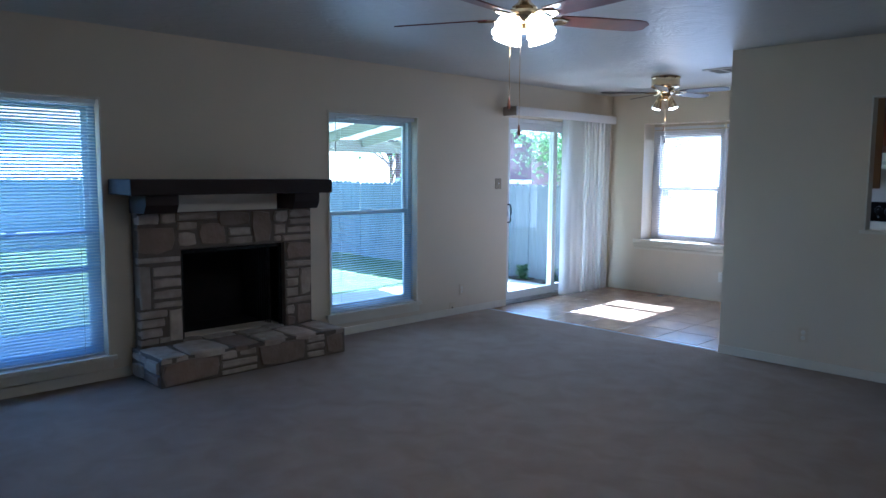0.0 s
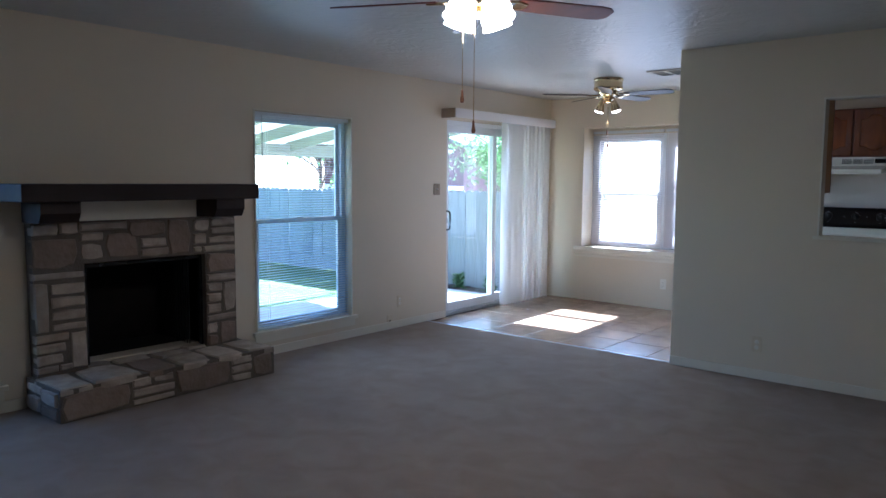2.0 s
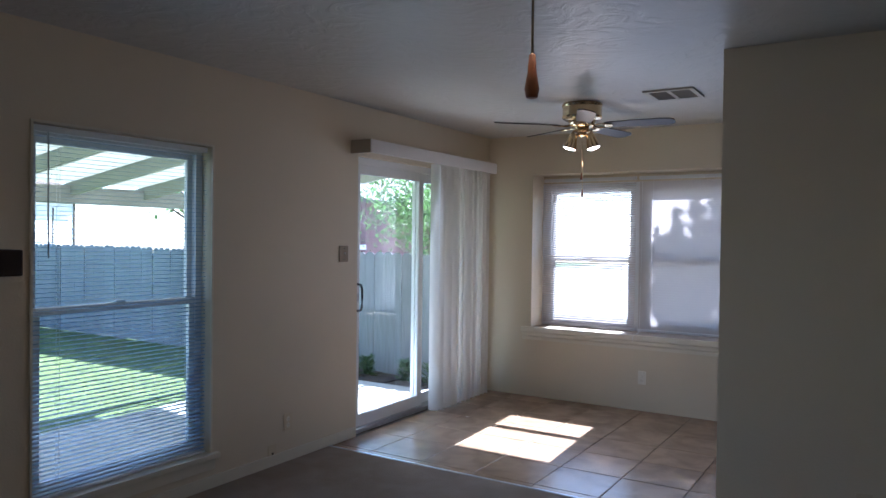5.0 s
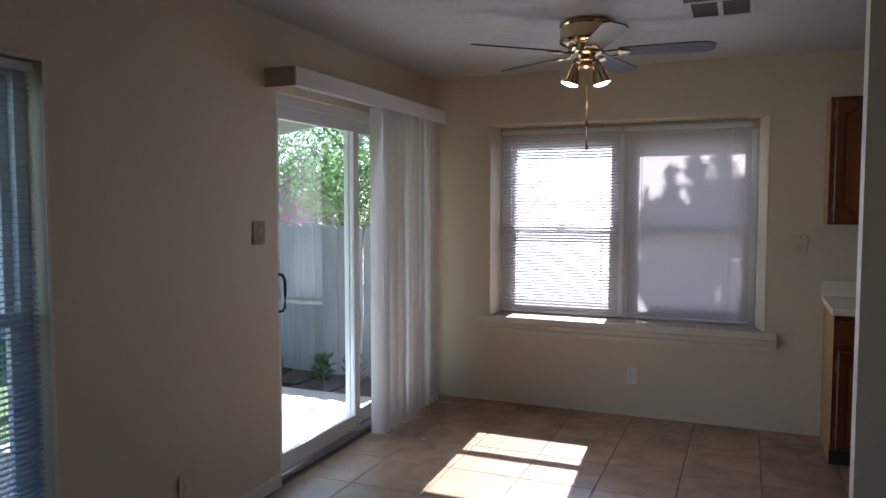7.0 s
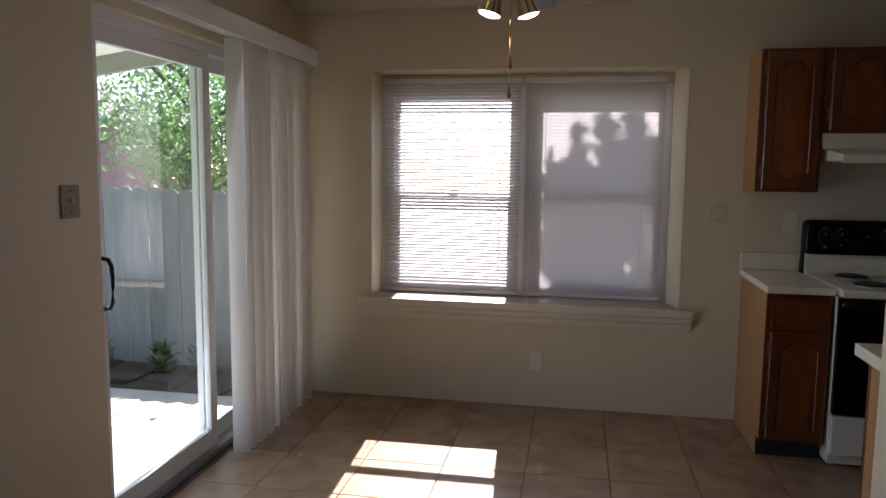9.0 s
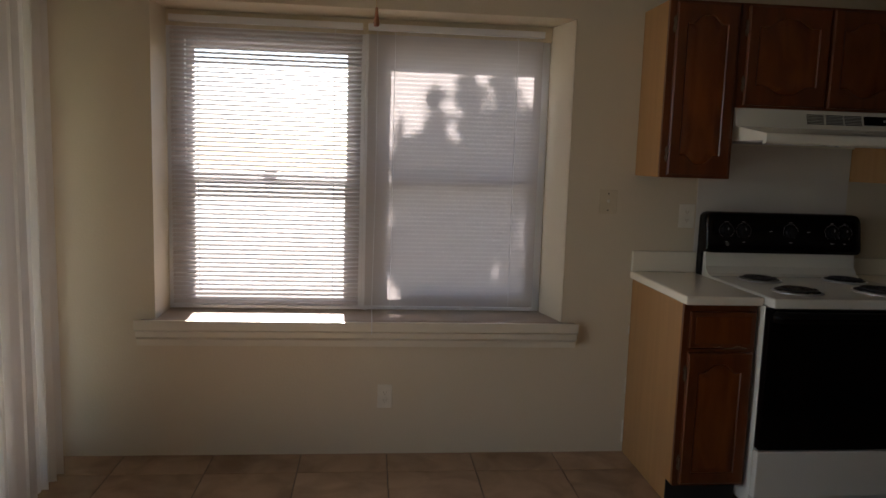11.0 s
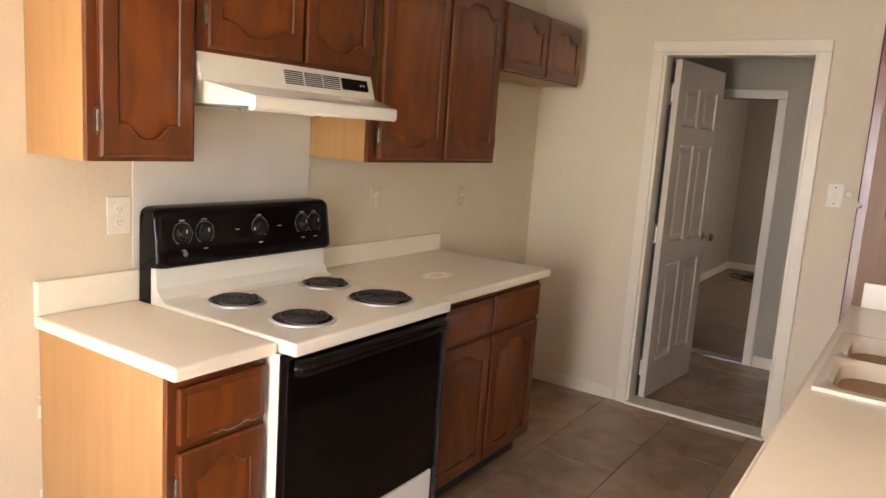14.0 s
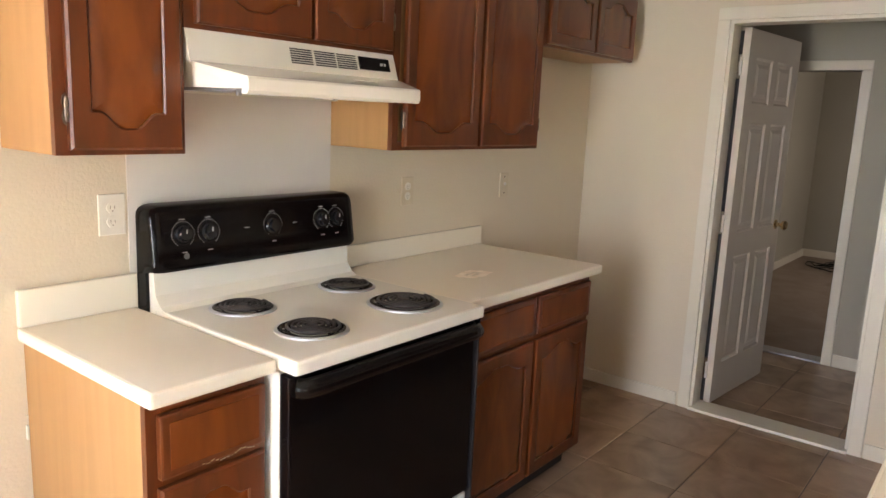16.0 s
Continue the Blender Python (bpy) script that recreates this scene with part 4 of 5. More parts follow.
def cab_door(parent, x0, x1, z0, z1, yf, rt, rb, name="door", hinge=None, face=-1, fr=0.052):
    """A raised-panel door or drawer front on a face that looks along -y (face -1) or +y (face 1)."""
    W, Hh, th = x1 - x0, z1 - z0, 0.019
    fr = min(fr, W * 0.28)
    w, h = W - 2 * fr, Hh - 2 * fr
    cx, zc = (x0 + x1) / 2, z0
    lp = arch_loop(w, h, rt, rb)

    def P(a, b, d):
        return (cx + a, yf + face * d, zc + b)

    def outer(t, s, e):
        return (-W / 2 + e + (W - 2 * e) * t, e if s == 0 else Hh - e)
    o = [outer(t, s, 0.0) for _, _, t, s in lp]
    o2 = [outer(t, s, 0.006) for _, _, t, s in lp]
    inn = [(a, b + fr) for a, b, _, _ in lp]
    bm = bmesh.new()

    def shrink(l, e):
        ca, cb = 0.0, fr + h / 2
        return [(a * (1 - 2 * e / w), cb + (b - cb) * (1 - 2 * e / h)) for a, b in l]
    loft(bm, [[P(a, b, 0) for a, b in o], [P(a, b, th - 0.005) for a, b in o], [P(a, b, th) for a, b in o2],
              [P(a, b, th) for a, b in shrink(inn, -0.004)], [P(a, b, th - 0.004) for a, b in inn]], cap=False)
    d = part(name, bm, CHERRYD, parent)
    bm = bmesh.new()
    loft(bm, [[P(a, b, th - 0.007) for a, b in inn], [P(a, b, th - 0.006) for a, b in shrink(inn, 0.004)], [P(a, b, th - 0.003) for a, b in shrink(inn, 0.016)], [P(a, b, th - 0.001) for a, b in shrink(inn, 0.028)]])
    part("raised_panel", bm, CHERRY, d, smooth=True)
    if hinge is not None:
        for zz in (z0 + 0.09, z1 - 0.09):
            hx = x0 - 0.004 if hinge < 0 else x1 + 0.004
            bm = bmesh.new()
            lathe(bm, [(0, -0.028), (0.004, -0.026), (0.006, -0.012), (0.004, 0), (0.006, 0.012), (0.004, 0.026), (0, 0.028)], 8, at=(hx, yf + face * 0.012, zz))
            prism(bm, [(-0.007, -0.016), (-0.004, -0.03), (0.003, -0.036), (0.003, 0.036), (-0.004, 0.03), (-0.007, 0.016), (-0.003, 0.0)], lambda a, b, dd: (hx + a * (1 if hinge < 0 else -1), yf + face * dd, zz + b), 0.001, 0.004)
            part("hinge", bm, HINGE, d, "worn bronze hinge")
    return d


def upper_cabinet(x0, x1, z0, z1, cuts, yb, face=-1, label="", dep=0.30, rb=0.038, hinges=True):
    """A wall cabinet against yb; cuts: the door spans."""
    cx = (x0 + x1) / 2
    t = thing("wall_cabinet", (cx, yb, z0), label or "cherry wall cabinet with raised cathedral panels", "cabinet")
    a, b, hh = x0 - cx, x1 - cx, z1 - z0
    s = face
    ya, yc = sorted((s * 0.002, s * (dep - 0.019)))
    part("carcass", boxes((a + 0.001, ya, 0.0, b - 0.001, yc, hh), bevel=0.001), OAK, t, "golden oak veneered box")
    yf = sorted((s * (dep - 0.019), s * dep))
    rows = [(a, yf[0], 0, a + 0.03, yf[1], hh), (b - 0.03, yf[0], 0, b, yf[1], hh), (a + 0.03, yf[0], 0, b - 0.03, yf[1], 0.03), (a + 0.03, yf[0], hh - 0.03, b - 0.03, yf[1], hh)]
    for c0, c1 in zip(cuts, cuts[1:]):
        rows.append((c0[1] - cx, yf[0], 0.03, c1[0] - cx, yf[1], hh - 0.03))
    part("face_frame", boxes(*rows, bevel=0.001), CHERRYD, t)
    for i, (c0, c1) in enumerate(cuts):
        small = hh < 0.5
        cab_door(t, c0 - cx, c1 - cx, 0.012, hh - 0.012, s * dep, 0.038 if not small else 0.036, 0 if small and rb == 0 else rb, face=face,
                 hinge=(-1 if i == 0 else 1) if hinges else None, fr=0.05)
    return t


UB, UT = 1.37, 2.12
upper_cabinet(2.683, 3.00, UB, UT, [(2.71, 2.985)], 0.0, label="narrow cherry wall cabinet with chrome hinges and oak side")
upper_cabinet(3.002, 3.764, 1.68, UT, [(3.03, 3.40), (3.415, 3.745)], 0.0, label="short cherry wall cabinet over the range hood", rb=0.035)
upper_cabinet(3.766, 4.69, UB, UT, [(3.815, 4.235), (4.255, 4.665)], 0.0, label="double-door cherry wall cabinet over the counter")
upper_cabinet(4.692, 5.57, 1.80, UT, [(4.715, 5.125), (5.145, 5.545)], 0.0, label="short cherry wall cabinet over the empty fridge space", rb=0, hinges=False)
upper_cabinet(3.43, 3.60, UB, UT, [(3.44, 3.59)], PK, face=1, dep=0.27, label="cherry wall cabinet on the partition, chrome hinges")


def base_cabinet(x0, x1, fronts, yb, face, label, dep=0.60):
    cx = (x0 + x1) / 2
    t = thing("base_cabinet", (cx, yb, 0), label, "cabinet")
    s, hh, kick = face, 0.872, 0.10
    a, b = x0 - cx, x1 - cx
    ya, yc = sorted((s * 0.002, s * (dep - 0.019)))
    part("carcass", boxes((a + 0.001, ya, kick, b - 0.001, yc, hh), (a + 0.001, min(s * 0.002, s * (dep - 0.07)), 0.0, b - 0.001, max(s * 0.002, s * (dep - 0.07)), kick), bevel=0.001), OAK, t, "golden oak veneered box")
    # slot black on the kick paints in the shade of the recess
    part("toe_kick", boxes((a + 0.002, min(s * (dep - 0.07), s * (dep - 0.064)), 0.0, b - 0.002, max(s * (dep - 0.07), s * (dep - 0.064)), kick)), SLOT, t, "recessed toe kick, its shade painted near-black")
    yf = sorted((s * (dep - 0.019), s * dep))
    rows = [(a, yf[0], kick, a + 0.035, yf[1], hh), (b - 0.035, yf[0], kick, b, yf[1], hh), (a + 0.035, yf[0], kick, b - 0.035, yf[1], kick + 0.03),
            (a + 0.035, yf[0], hh - 0.03, b - 0.035, yf[1], hh), (a + 0.035, yf[0], 0.655, b - 0.035, yf[1], 0.685)]
    for c0, c1 in zip(fronts, fronts[1:]):
        rows.append((c0[1] - cx, yf[0], kick + 0.03, c1[0] - cx, yf[1], 0.655))
    part("face_frame", boxes(*rows, bevel=0.001), CHERRYD, t)
    for i, (c0, c1) in enumerate(fronts):
        dr = part("drawer", boxes((c0 - cx, min(s * dep, s * (dep + 0.019)), 0.692, c1 - cx, max(s * dep, s * (dep + 0.019)), 0.842), bevel=0.006), CHERRYD, t)
        y2 = s * (dep + 0.019)
        part("drawer_panel", boxes((c0 - cx + 0.022, min(y2, y2 + s * 0.002), 0.712, c1 - cx - 0.022, max(y2, y2 + s * 0.002), 0.822), bevel=0.001), CHERRY, dr)
        cab_door(t, c0 - cx, c1 - cx, kick + 0.012, 0.672, s * dep, 0.036, 0, face=face, hinge=-1 if i == 0 else None, fr=0.05)
    return t


narrow = base_cabinet(2.705, 3.014, [(2.728, 3.004)], 0.0, -1, "narrow cherry base cabinet with drawer, worn edge and oak side")
bc = base_cabinet(3.782, 4.69, [(3.80, 4.245), (4.265, 4.675)], 0.0, -1, "cherry base cabinet with two drawers and two doors")
base_cabinet(2.72, 3.60, [(2.745, 3.15), (3.17, 3.58)], PK, 1, "cherry base cabinet under the sink counter", 0.40)
base_cabinet(3.60, 4.50, [(3.625, 4.04), (4.06, 4.48)], PK, 1, "cherry sink base cabinet", 0.40)
base_cabinet(4.50, 5.06, [(4.53, 5.03)], PK, 1, "cherry base cabinet beside the pantry", 0.40)


def counter(name, x0, x1, y0, y1, splash, label, z=0.91, rise=0.10):
    """A laminate worktop with a rounded front lip and a splash along its wall side."""
    cx, cy = (x0 + x1) / 2, (y0 + y1) / 2
    t = thing(name, (cx, cy, 0.872), label, "countertop")
    bm = boxes((x0 - cx, y0 - cy, 0.002, x1 - cx, y1 - cy, z - 0.872), bevel=0.009)
    part("worktop", bm, COUNTER, t)
    ws, we = splash
    part("backsplash", boxes((x0 - cx + 0.001, min(ws, we) - cy, z - 0.872 + 0.0005, x1 - cx, max(ws, we) - cy, z - 0.872 + rise), bevel=0.006), COUNTER, t)
    return t


counter("countertop", 2.69, 3.012, -0.65, -0.002, (-0.024, -0.002), "cream laminate worktop beside the stove, glossy")
counter("countertop", 3.78, 4.705, -0.65, -0.002, (-0.024, -0.002), "cream laminate worktop with a brown stain", rise=0.085)


def blot(bm, cx, cy, ra, rb, seed, z=0.9107, hole=0.0):
    """A ragged patch, or ring, lying on the worktop."""
    q = random.Random(seed)
    ks = [q.uniform(0.85, 1.15) for _ in range(36)]
    out = [(cx + ra * k * math.cos(i * math.pi / 18), cy + rb * k * math.sin(i * math.pi / 18), z) for i, k in enumerate(ks)]
    if not hole:
        bm.faces.new([bm.verts.new(p) for p in out])
        return bm
    inn = [(cx + ra * hole * k * math.cos(i * math.pi / 18), cy + rb * hole * k * math.sin(i * math.pi / 18), z) for i, k in enumerate(ks)]
    return loft(bm, [out, inn], cap=False)


STAINM = mat("burn_stain", (0.62, 0.50, 0.35), 0.3, var=1.0, vscale=30, tint=(0.76, 0.68, 0.54))
bm = blot(bmesh.new(), 4.135, -0.40, 0.085, 0.050, 4, hole=0.5)
for i in range(9):
    blot(bm, 4.135 + 0.055 * math.cos(i * 2.4) * (i / 9), -0.40 + 0.03 * math.sin(i * 2.4), 0.010 + 0.004 * (i % 3), 0.007, i + 20, z=0.9109)
part("counter_stain", bm, STAINM, None, "faint brown burn ring on the worktop", category="stain", kind="")

# ---- sink counter, with the sink let into it ----
SY0, SY1 = PK - 0.001, -1.85
t = thing("sink_countertop", (2.69, SY1, 0.872), "long cream laminate sink counter", "countertop")
hx0, hx1, hy0, hy1 = 3.745, 4.43, -2.235, -1.895
bm = bmesh.new()
ro = ((0.0, SY0 - SY1), (5.06 - 2.69, SY0 - SY1), (5.06 - 2.69, 0.0), (0.0, 0.0))
ri = ((hx0 - 2.69, hy0 - SY1), (hx1 - 2.69, hy0 - SY1), (hx1 - 2.69, hy1 - SY1), (hx0 - 2.69, hy1 - SY1))
loft(bm, [[(*p, 0.002) for p in ri], [(*p, 0.002) for p in ro], [(*p, 0.038) for p in ro], [(*p, 0.038) for p in ri], [(*p, 0.002) for p in ri]], cap=False)
bmesh.ops.remove_doubles(bm, verts=bm.verts, dist=0.0001)
part("worktop", bm, COUNTER, t)
part("front_lip", boxes((-0.004, 0.0, -0.002, 5.06 - 2.69, 0.008, 0.0385), (-0.008, SY0 - SY1, -0.002, -0.0005, 0.008, 0.0385), bevel=0.003), COUNTER, t)
part("side_splash", boxes((5.036 - 2.69, SY0 - SY1 + 0.02, 0.0385, 5.058 - 2.69, -0.03, 0.14), bevel=0.005), COUNTER, t)
part("backsplash", boxes((0.0, SY0 - SY1, 0.0385, 5.034 - 2.69, SY0 - SY1 + 0.02, 0.14), bevel=0.005), COUNTER, t)

sk = thing("sink", (4.08, -2.065, 0.91), "almond double-bowl enamel sink", "sink")


def rrect(x0, y0, x1, y1, r, z, n=6):
    pts = []
    for cx, cy, a0 in ((x1 - r, y1 - r, 0), (x0 + r, y1 - r, 90), (x0 + r, y0 + r, 180), (x1 - r, y0 + r, 270)):
        for i in range(n + 1):
            a = radians(a0 + 90 * i / n)
            pts.append((cx + r * math.cos(a), cy + r * math.sin(a), z))
    return pts


bm = bmesh.new()
A = (-0.37, -0.19, 0.37, 0.195)
for x0, x1 in ((-0.335, -0.012), (0.012, 0.335)):
    xm = (A[0] if x0 < 0 else 0.0, 0.0 if x0 < 0 else A[2])
    loft(bm, [rrect(xm[0], A[1], xm[1], A[3], 0.004, -0.002), rrect(xm[0], A[1], xm[1], A[3], 0.004, 0.010), rrect(x0 - 0.012, -0.150, x1 + 0.012 - 0.002, 0.168, 0.075, 0.012),
              rrect(x0, -0.138, x1, 0.156, 0.07, 0.002), rrect(x0 + 0.02, -0.12, x1 - 0.02, 0.14, 0.06, -0.14), rrect(x0 + 0.05, -0.09, x1 - 0.05, 0.11, 0.05, -0.155)])
part("basin", bm, SINK, sk, smooth=True)
for xx in (-0.17, 0.17):
    part("drain", lathe(bmesh.new(), [(0.04, 0.0), (0.042, 0.004), (0.03, 0.003), (0.0, 0.001)], 20, at=(xx, 0.01, -0.156)), CHROME, sk, smooth=True)

# ---- tall pantry at the end of the sink counter ----
pt = thing("pantry_cabinet", (5.385, PK, 0), "tall cherry pantry cabinet with brown side panel", "cabinet")
SIDEB = mat("pantry_side", (0.20, 0.112, 0.062), 0.5, var=0.7, vscale=4, stretch=(6, 6, 0.5), tint=(0.16, 0.085, 0.046))
part("carcass", boxes((-0.325, 0.002, 0.1, 0.30, 0.425, 2.12), (-0.325, 0.002, 0, 0.30, 0.40, 0.1), bevel=0.001), SIDEB, pt)
part("face_frame", boxes((-0.326, 0.425, 0.1, -0.29, 0.445, 2.12), (0.265, 0.425, 0.1, 0.301, 0.445, 2.12), (-0.29, 0.425, 2.08, 0.265, 0.445, 2.12), (-0.29, 0.425, 0.1, 0.265, 0.445, 0.14), (-0.29, 0.425, 1.30, 0.265, 0.445, 1.34)), CHERRYD, pt)
cab_door(pt, -0.30, 0.275, 1.33, 2.10, 0.445, 0.05, 0.05, face=1)
cab_door(pt, -0.30, 0.275, 0.12, 1.31, 0.445, 0.05, 0.05, face=1)

# ---- range hood ----
hd = thing("range_hood", (3.382, 0.0, 1.525), "almond-white under-cabinet range hood with vent slots", "range hood")
bm = bmesh.new()
w = 0.379
prof = [(-0.002, 0.0), (-0.002, 0.155), (-0.30, 0.155), (-0.325, 0.075), (-0.492, 0.042), (-0.497, 0.036), (-0.497, 0.008), (-0.49, 0.0), (-0.47, 0.0), (-0.47, 0.012), (-0.03, 0.012), (-0.03, 0.0)]
lo = [bm.verts.new((-(w if b > -0.33 else w - 0.045), b, z)) for b, z in prof]
hi = [bm.verts.new(((w if b > -0.33 else w - 0.085), b, z)) for b, z in prof]
bm.faces.new(lo)
bm.faces.new(hi[::-1])
for i in range(len(prof)):
    j = (i + 1) % len(prof)
    bm.faces.new((lo[i], hi[i], hi[j], lo[j]))
part("canopy", bm, ENAMEL, hd)
for k, x0 in enumerate((-0.055, 0.035, 0.122)):
    for i in range(7):
        zz = 0.095 + i * 0.0065
        yb = -0.3195 + (zz - 0.095) * 0.3125
        part("vent_slot", boxes((x0, yb - 0.0015, zz, x0 + 0.078, yb + 0.002, zz + 0.0032)), SLOT, hd, "dark louvre slot")
bm = bmesh.new()
box(bm, 0.212, -0.318, 0.097, 0.345, -0.308, 0.137, bevel=0.001)
bmesh.ops.rotate(bm, verts=bm.verts, cent=(0.28, -0.313, 0.117), matrix=Matrix.Rotation(radians(-17), 3, "X"))
sw = part("switch_panel", bm, BLACK, hd, "black switch strip")
bm = boxes((0.30, -0.3205, 0.114, 0.312, -0.317, 0.122), (0.318, -0.3205, 0.114, 0.324, -0.317, 0.122))
part("switch_mark", bm, MARK, sw)
part("badge", boxes((0.10, -0.415, 0.0575, 0.19, -0.400, 0.0595)), VENTM, hd, "small printed badge")
part("grease_filter", boxes((-0.30, -0.40, 0.006, 0.05, -0.10, 0.0115), (-0.29, -0.395, -0.004, -0.28, -0.385, 0.006), (0.04, -0.395, -0.004, 0.05, -0.385, 0.006)), ALU, hd)
part("light_lens", boxes((0.09, -0.42, 0.002, 0.34, -0.25, 0.0115), bevel=0.002), VANE, hd)
struct("hood_wall_panel", boxes((3.0, -0.004, 1.0, 3.765, -0.0005, 1.53)), mat("grey_wall_patch", (0.68, 0.64, 0.585), 0.5, var=0.5, vscale=3, tint=(0.62, 0.585, 0.53)), "greyish smooth patch of wall behind the stove", "wall")

# ---- stove ----
st = thing("stove", (3.398, -0.01, 0), "white and black electric coil range with black oven door", "stove")
part("body", boxes((-0.375, -0.63, 0.02, 0.375, -0.02, 0.872), bevel=0.003), ENAMEL, st, "white enamel body")
bm = boxes((-0.378, -0.70, 0.876, 0.378, -0.085, 0.915), bevel=0.008)
part("cooktop", bm, ENAMEL, st, "white enamel cooktop")
bm = bmesh.new()
prism(bm, [(-0.02, 0.88), (-0.135, 0.915), (-0.11, 0.925), (-0.085, 0.955), (-0.078, 1.03), (-0.02, 1.03)], lambda a, b, d: (d, a, b), -0.375, 0.375)
part("back_riser", bm, ENAMEL, st, "white enamel riser")
bm = bmesh.new()
rings = []
for x, e in ((-0.386, 0.034), (-0.384, 0.020), (-0.376, 0.009), (-0.362, 0.002), (-0.345, 0.0), (0.353, 0.0), (0.370, 0.002), (0.384, 0.009), (0.392, 0.020), (0.394, 0.034)):
    prof = ((-0.01, 0.90), (-0.055, 0.90), (-0.055, 1.018), (-0.098 + e * 0.5, 1.020 + e * 0.25), (-0.106 + e * 0.5, 1.028 + e * 0.25), (-0.108 + e * 0.5, 1.036 + e * 0.25),
            (-0.086 + e * 0.4, 1.192 - e), (-0.080 + e * 0.4, 1.204 - e), (-0.068 + e * 0.4, 1.21 - e), (-0.01, 1.21 - e))
    rings.append([(x, y, z) for y, z in prof])
loft(bm, rings)
bm.verts.ensure_lookup_table()
bm.faces.new([bm.verts[i] for i in range(10)])
bp = part("control_panel", bm, BLACK, st, "glossy black backguard", smooth=True)


def on_panel(x, z, r, name, parent, m, prof, n=24, lab=""):
    slope = math.atan2(0.023, 0.16)
    yy = -0.108 + (z - 1.035) * 0.144
    mm = Matrix.Translation((x, yy, z)) @ Matrix.Rotation(radians(90) - slope, 4, "X")
    return part(name, lathe(bmesh.new(), [(a * r, b) for a, b in prof], n, m=mm), m, parent, lab, smooth=True)


for x in (-0.290, -0.205, 0.238, 0.302):
    on_panel(x, 1.126, 0.033, "dial_ring", bp, BLACKP, [(0.95, 0.0), (1.0, 0.0012), (0.9, 0.0015), (0.86, 0.0005)])
    k = on_panel(x, 1.126, 0.023, "knob", bp, BLACKP, [(1.15, 0.0), (1.1, 0.004), (0.9, 0.006), (0.85, 0.018), (0.78, 0.021), (0, 0.021)], lab="black control knob")
    yy = -0.108 + (1.126 - 1.035) * 0.144
    part("pointer", boxes((x - 0.0015, yy - 0.0225, 1.130, x + 0.0015, yy - 0.0205, 1.142)), MARK, k)
on_panel(0.03, 1.122, 0.036, "timer_ring", bp, BLACKP, [(0.95, 0.0), (1.0, 0.0012), (0.93, 0.0015), (0.9, 0.0005)])
on_panel(0.03, 1.122, 0.022, "timer_knob", bp, BLACKP, [(1.2, 0.0), (1.1, 0.004), (0.9, 0.006), (0.85, 0.02), (0, 0.021)])
bm = bmesh.new()
rb = random.Random(3)
for x in (-0.290, -0.205, 0.03, 0.238, 0.302):
    for zz, ww in ((1.167, 0.010), (1.072, 0.008)):
        yy = -0.108 + (zz - 1.035) * 0.144
        box(bm, x - ww, yy - 0.0012, zz, x + ww, yy + 0.001, zz + 0.0025)
    for i in range(26):
        a = radians(-55 + i * 11.6)
        zz, xx = 1.126 + 0.036 * math.sin(a), x + 0.036 * math.cos(a)
        yy = -0.108 + (zz - 1.035) * 0.144
        box(bm, xx - 0.0012, yy - 0.0012, zz - 0.0012, xx + 0.0012, yy + 0.001, zz + 0.0012)
for x in (-0.07, 0.12):
    yy = -0.108 + 0.09 * 0.144
    box(bm, x - 0.009, yy - 0.0012, 1.124, x + 0.009, yy + 0.001, 1.1265)
part("printed_marks", bm, MARK, bp, "fine white printed marks", kind="stuff")
on_panel(-0.285, 1.062, 0.009, "round_badge", bp, VENTD, [(1, 0), (1, 0.001), (0, 0.001)])


def burner(x, y, r):
    b = part("drip_pan", lathe(bmesh.new(), [(r + 0.018, 0.0), (r + 0.016, 0.005), (r + 0.006, 0.006), (r, 0.001), (r * 0.5, -0.002), (0, -0.002)], 36, at=(x, y, 0.9155)), BLACKP, st, "dark drip bowl with enamel ring", smooth=True)
    part("trim_ring", lathe(bmesh.new(), [(r + 0.021, 0.0), (r + 0.02, 0.004), (r + 0.012, 0.0065), (r + 0.01, 0.004)], 36, at=(x, y, 0.9155)), ALU, b, "dull metal trim ring", smooth=True)
    turns = 4 if r < 0.09 else 5
    pts = []
    for i in range(turns * 22 + 1):
        a = 2 * math.pi * i / 22
        rr = lerp(0.018, r - 0.004, i / (turns * 22))
        pts.append((x + rr * math.cos(a), y + rr * math.sin(a), 0.927))
    part("coil", tube(bmesh.new(), pts, 0.0048, 6), COIL, b, "spiral heating coil", smooth=True)
    part("coil_cap", lathe(bmesh.new(), [(0.016, -0.003), (0.016, 0.002), (0, 0.0025)], 16, at=(x, y, 0.927)), COIL, b)
    bm = bmesh.new()
    for k in range(3):
        a = 2 * math.pi * k / 3 + 0.5
        tube(bm, [(x, y, 0.921), (x + r * math.cos(a), y + r * math.sin(a), 0.921)], 0.0025, 4)
    part("coil_support", bm, CHROME, b)


burner(-0.187, -0.235, 0.076)
burner(-0.182, -0.530, 0.080)
burner(0.228, -0.235, 0.076)
burner(0.208, -0.515, 0.098)
part("side_trim", boxes((-0.382, -0.643, 0.10, -0.3785, -0.63, 0.874), bevel=0.002), ENAMEL, st, "white enamel edge strip")
part("side_trim", boxes((0.371, -0.685, 0.10, 0.379, -0.63, 0.874), bevel=0.002), BLACKP, st, "black edge strip")
od = part("oven_door", boxes((-0.378, -0.675, 0.285, 0.368, -0.632, 0.868), bevel=0.006), BLACK, st, "glossy black oven door")
bm = bmesh.new()
tube(bm, [(-0.34, -0.670, 0.838), (-0.34, -0.695, 0.838)], 0.010, 8)
tube(bm, [(0.34, -0.670, 0.838), (0.34, -0.695, 0.838)], 0.010, 8)
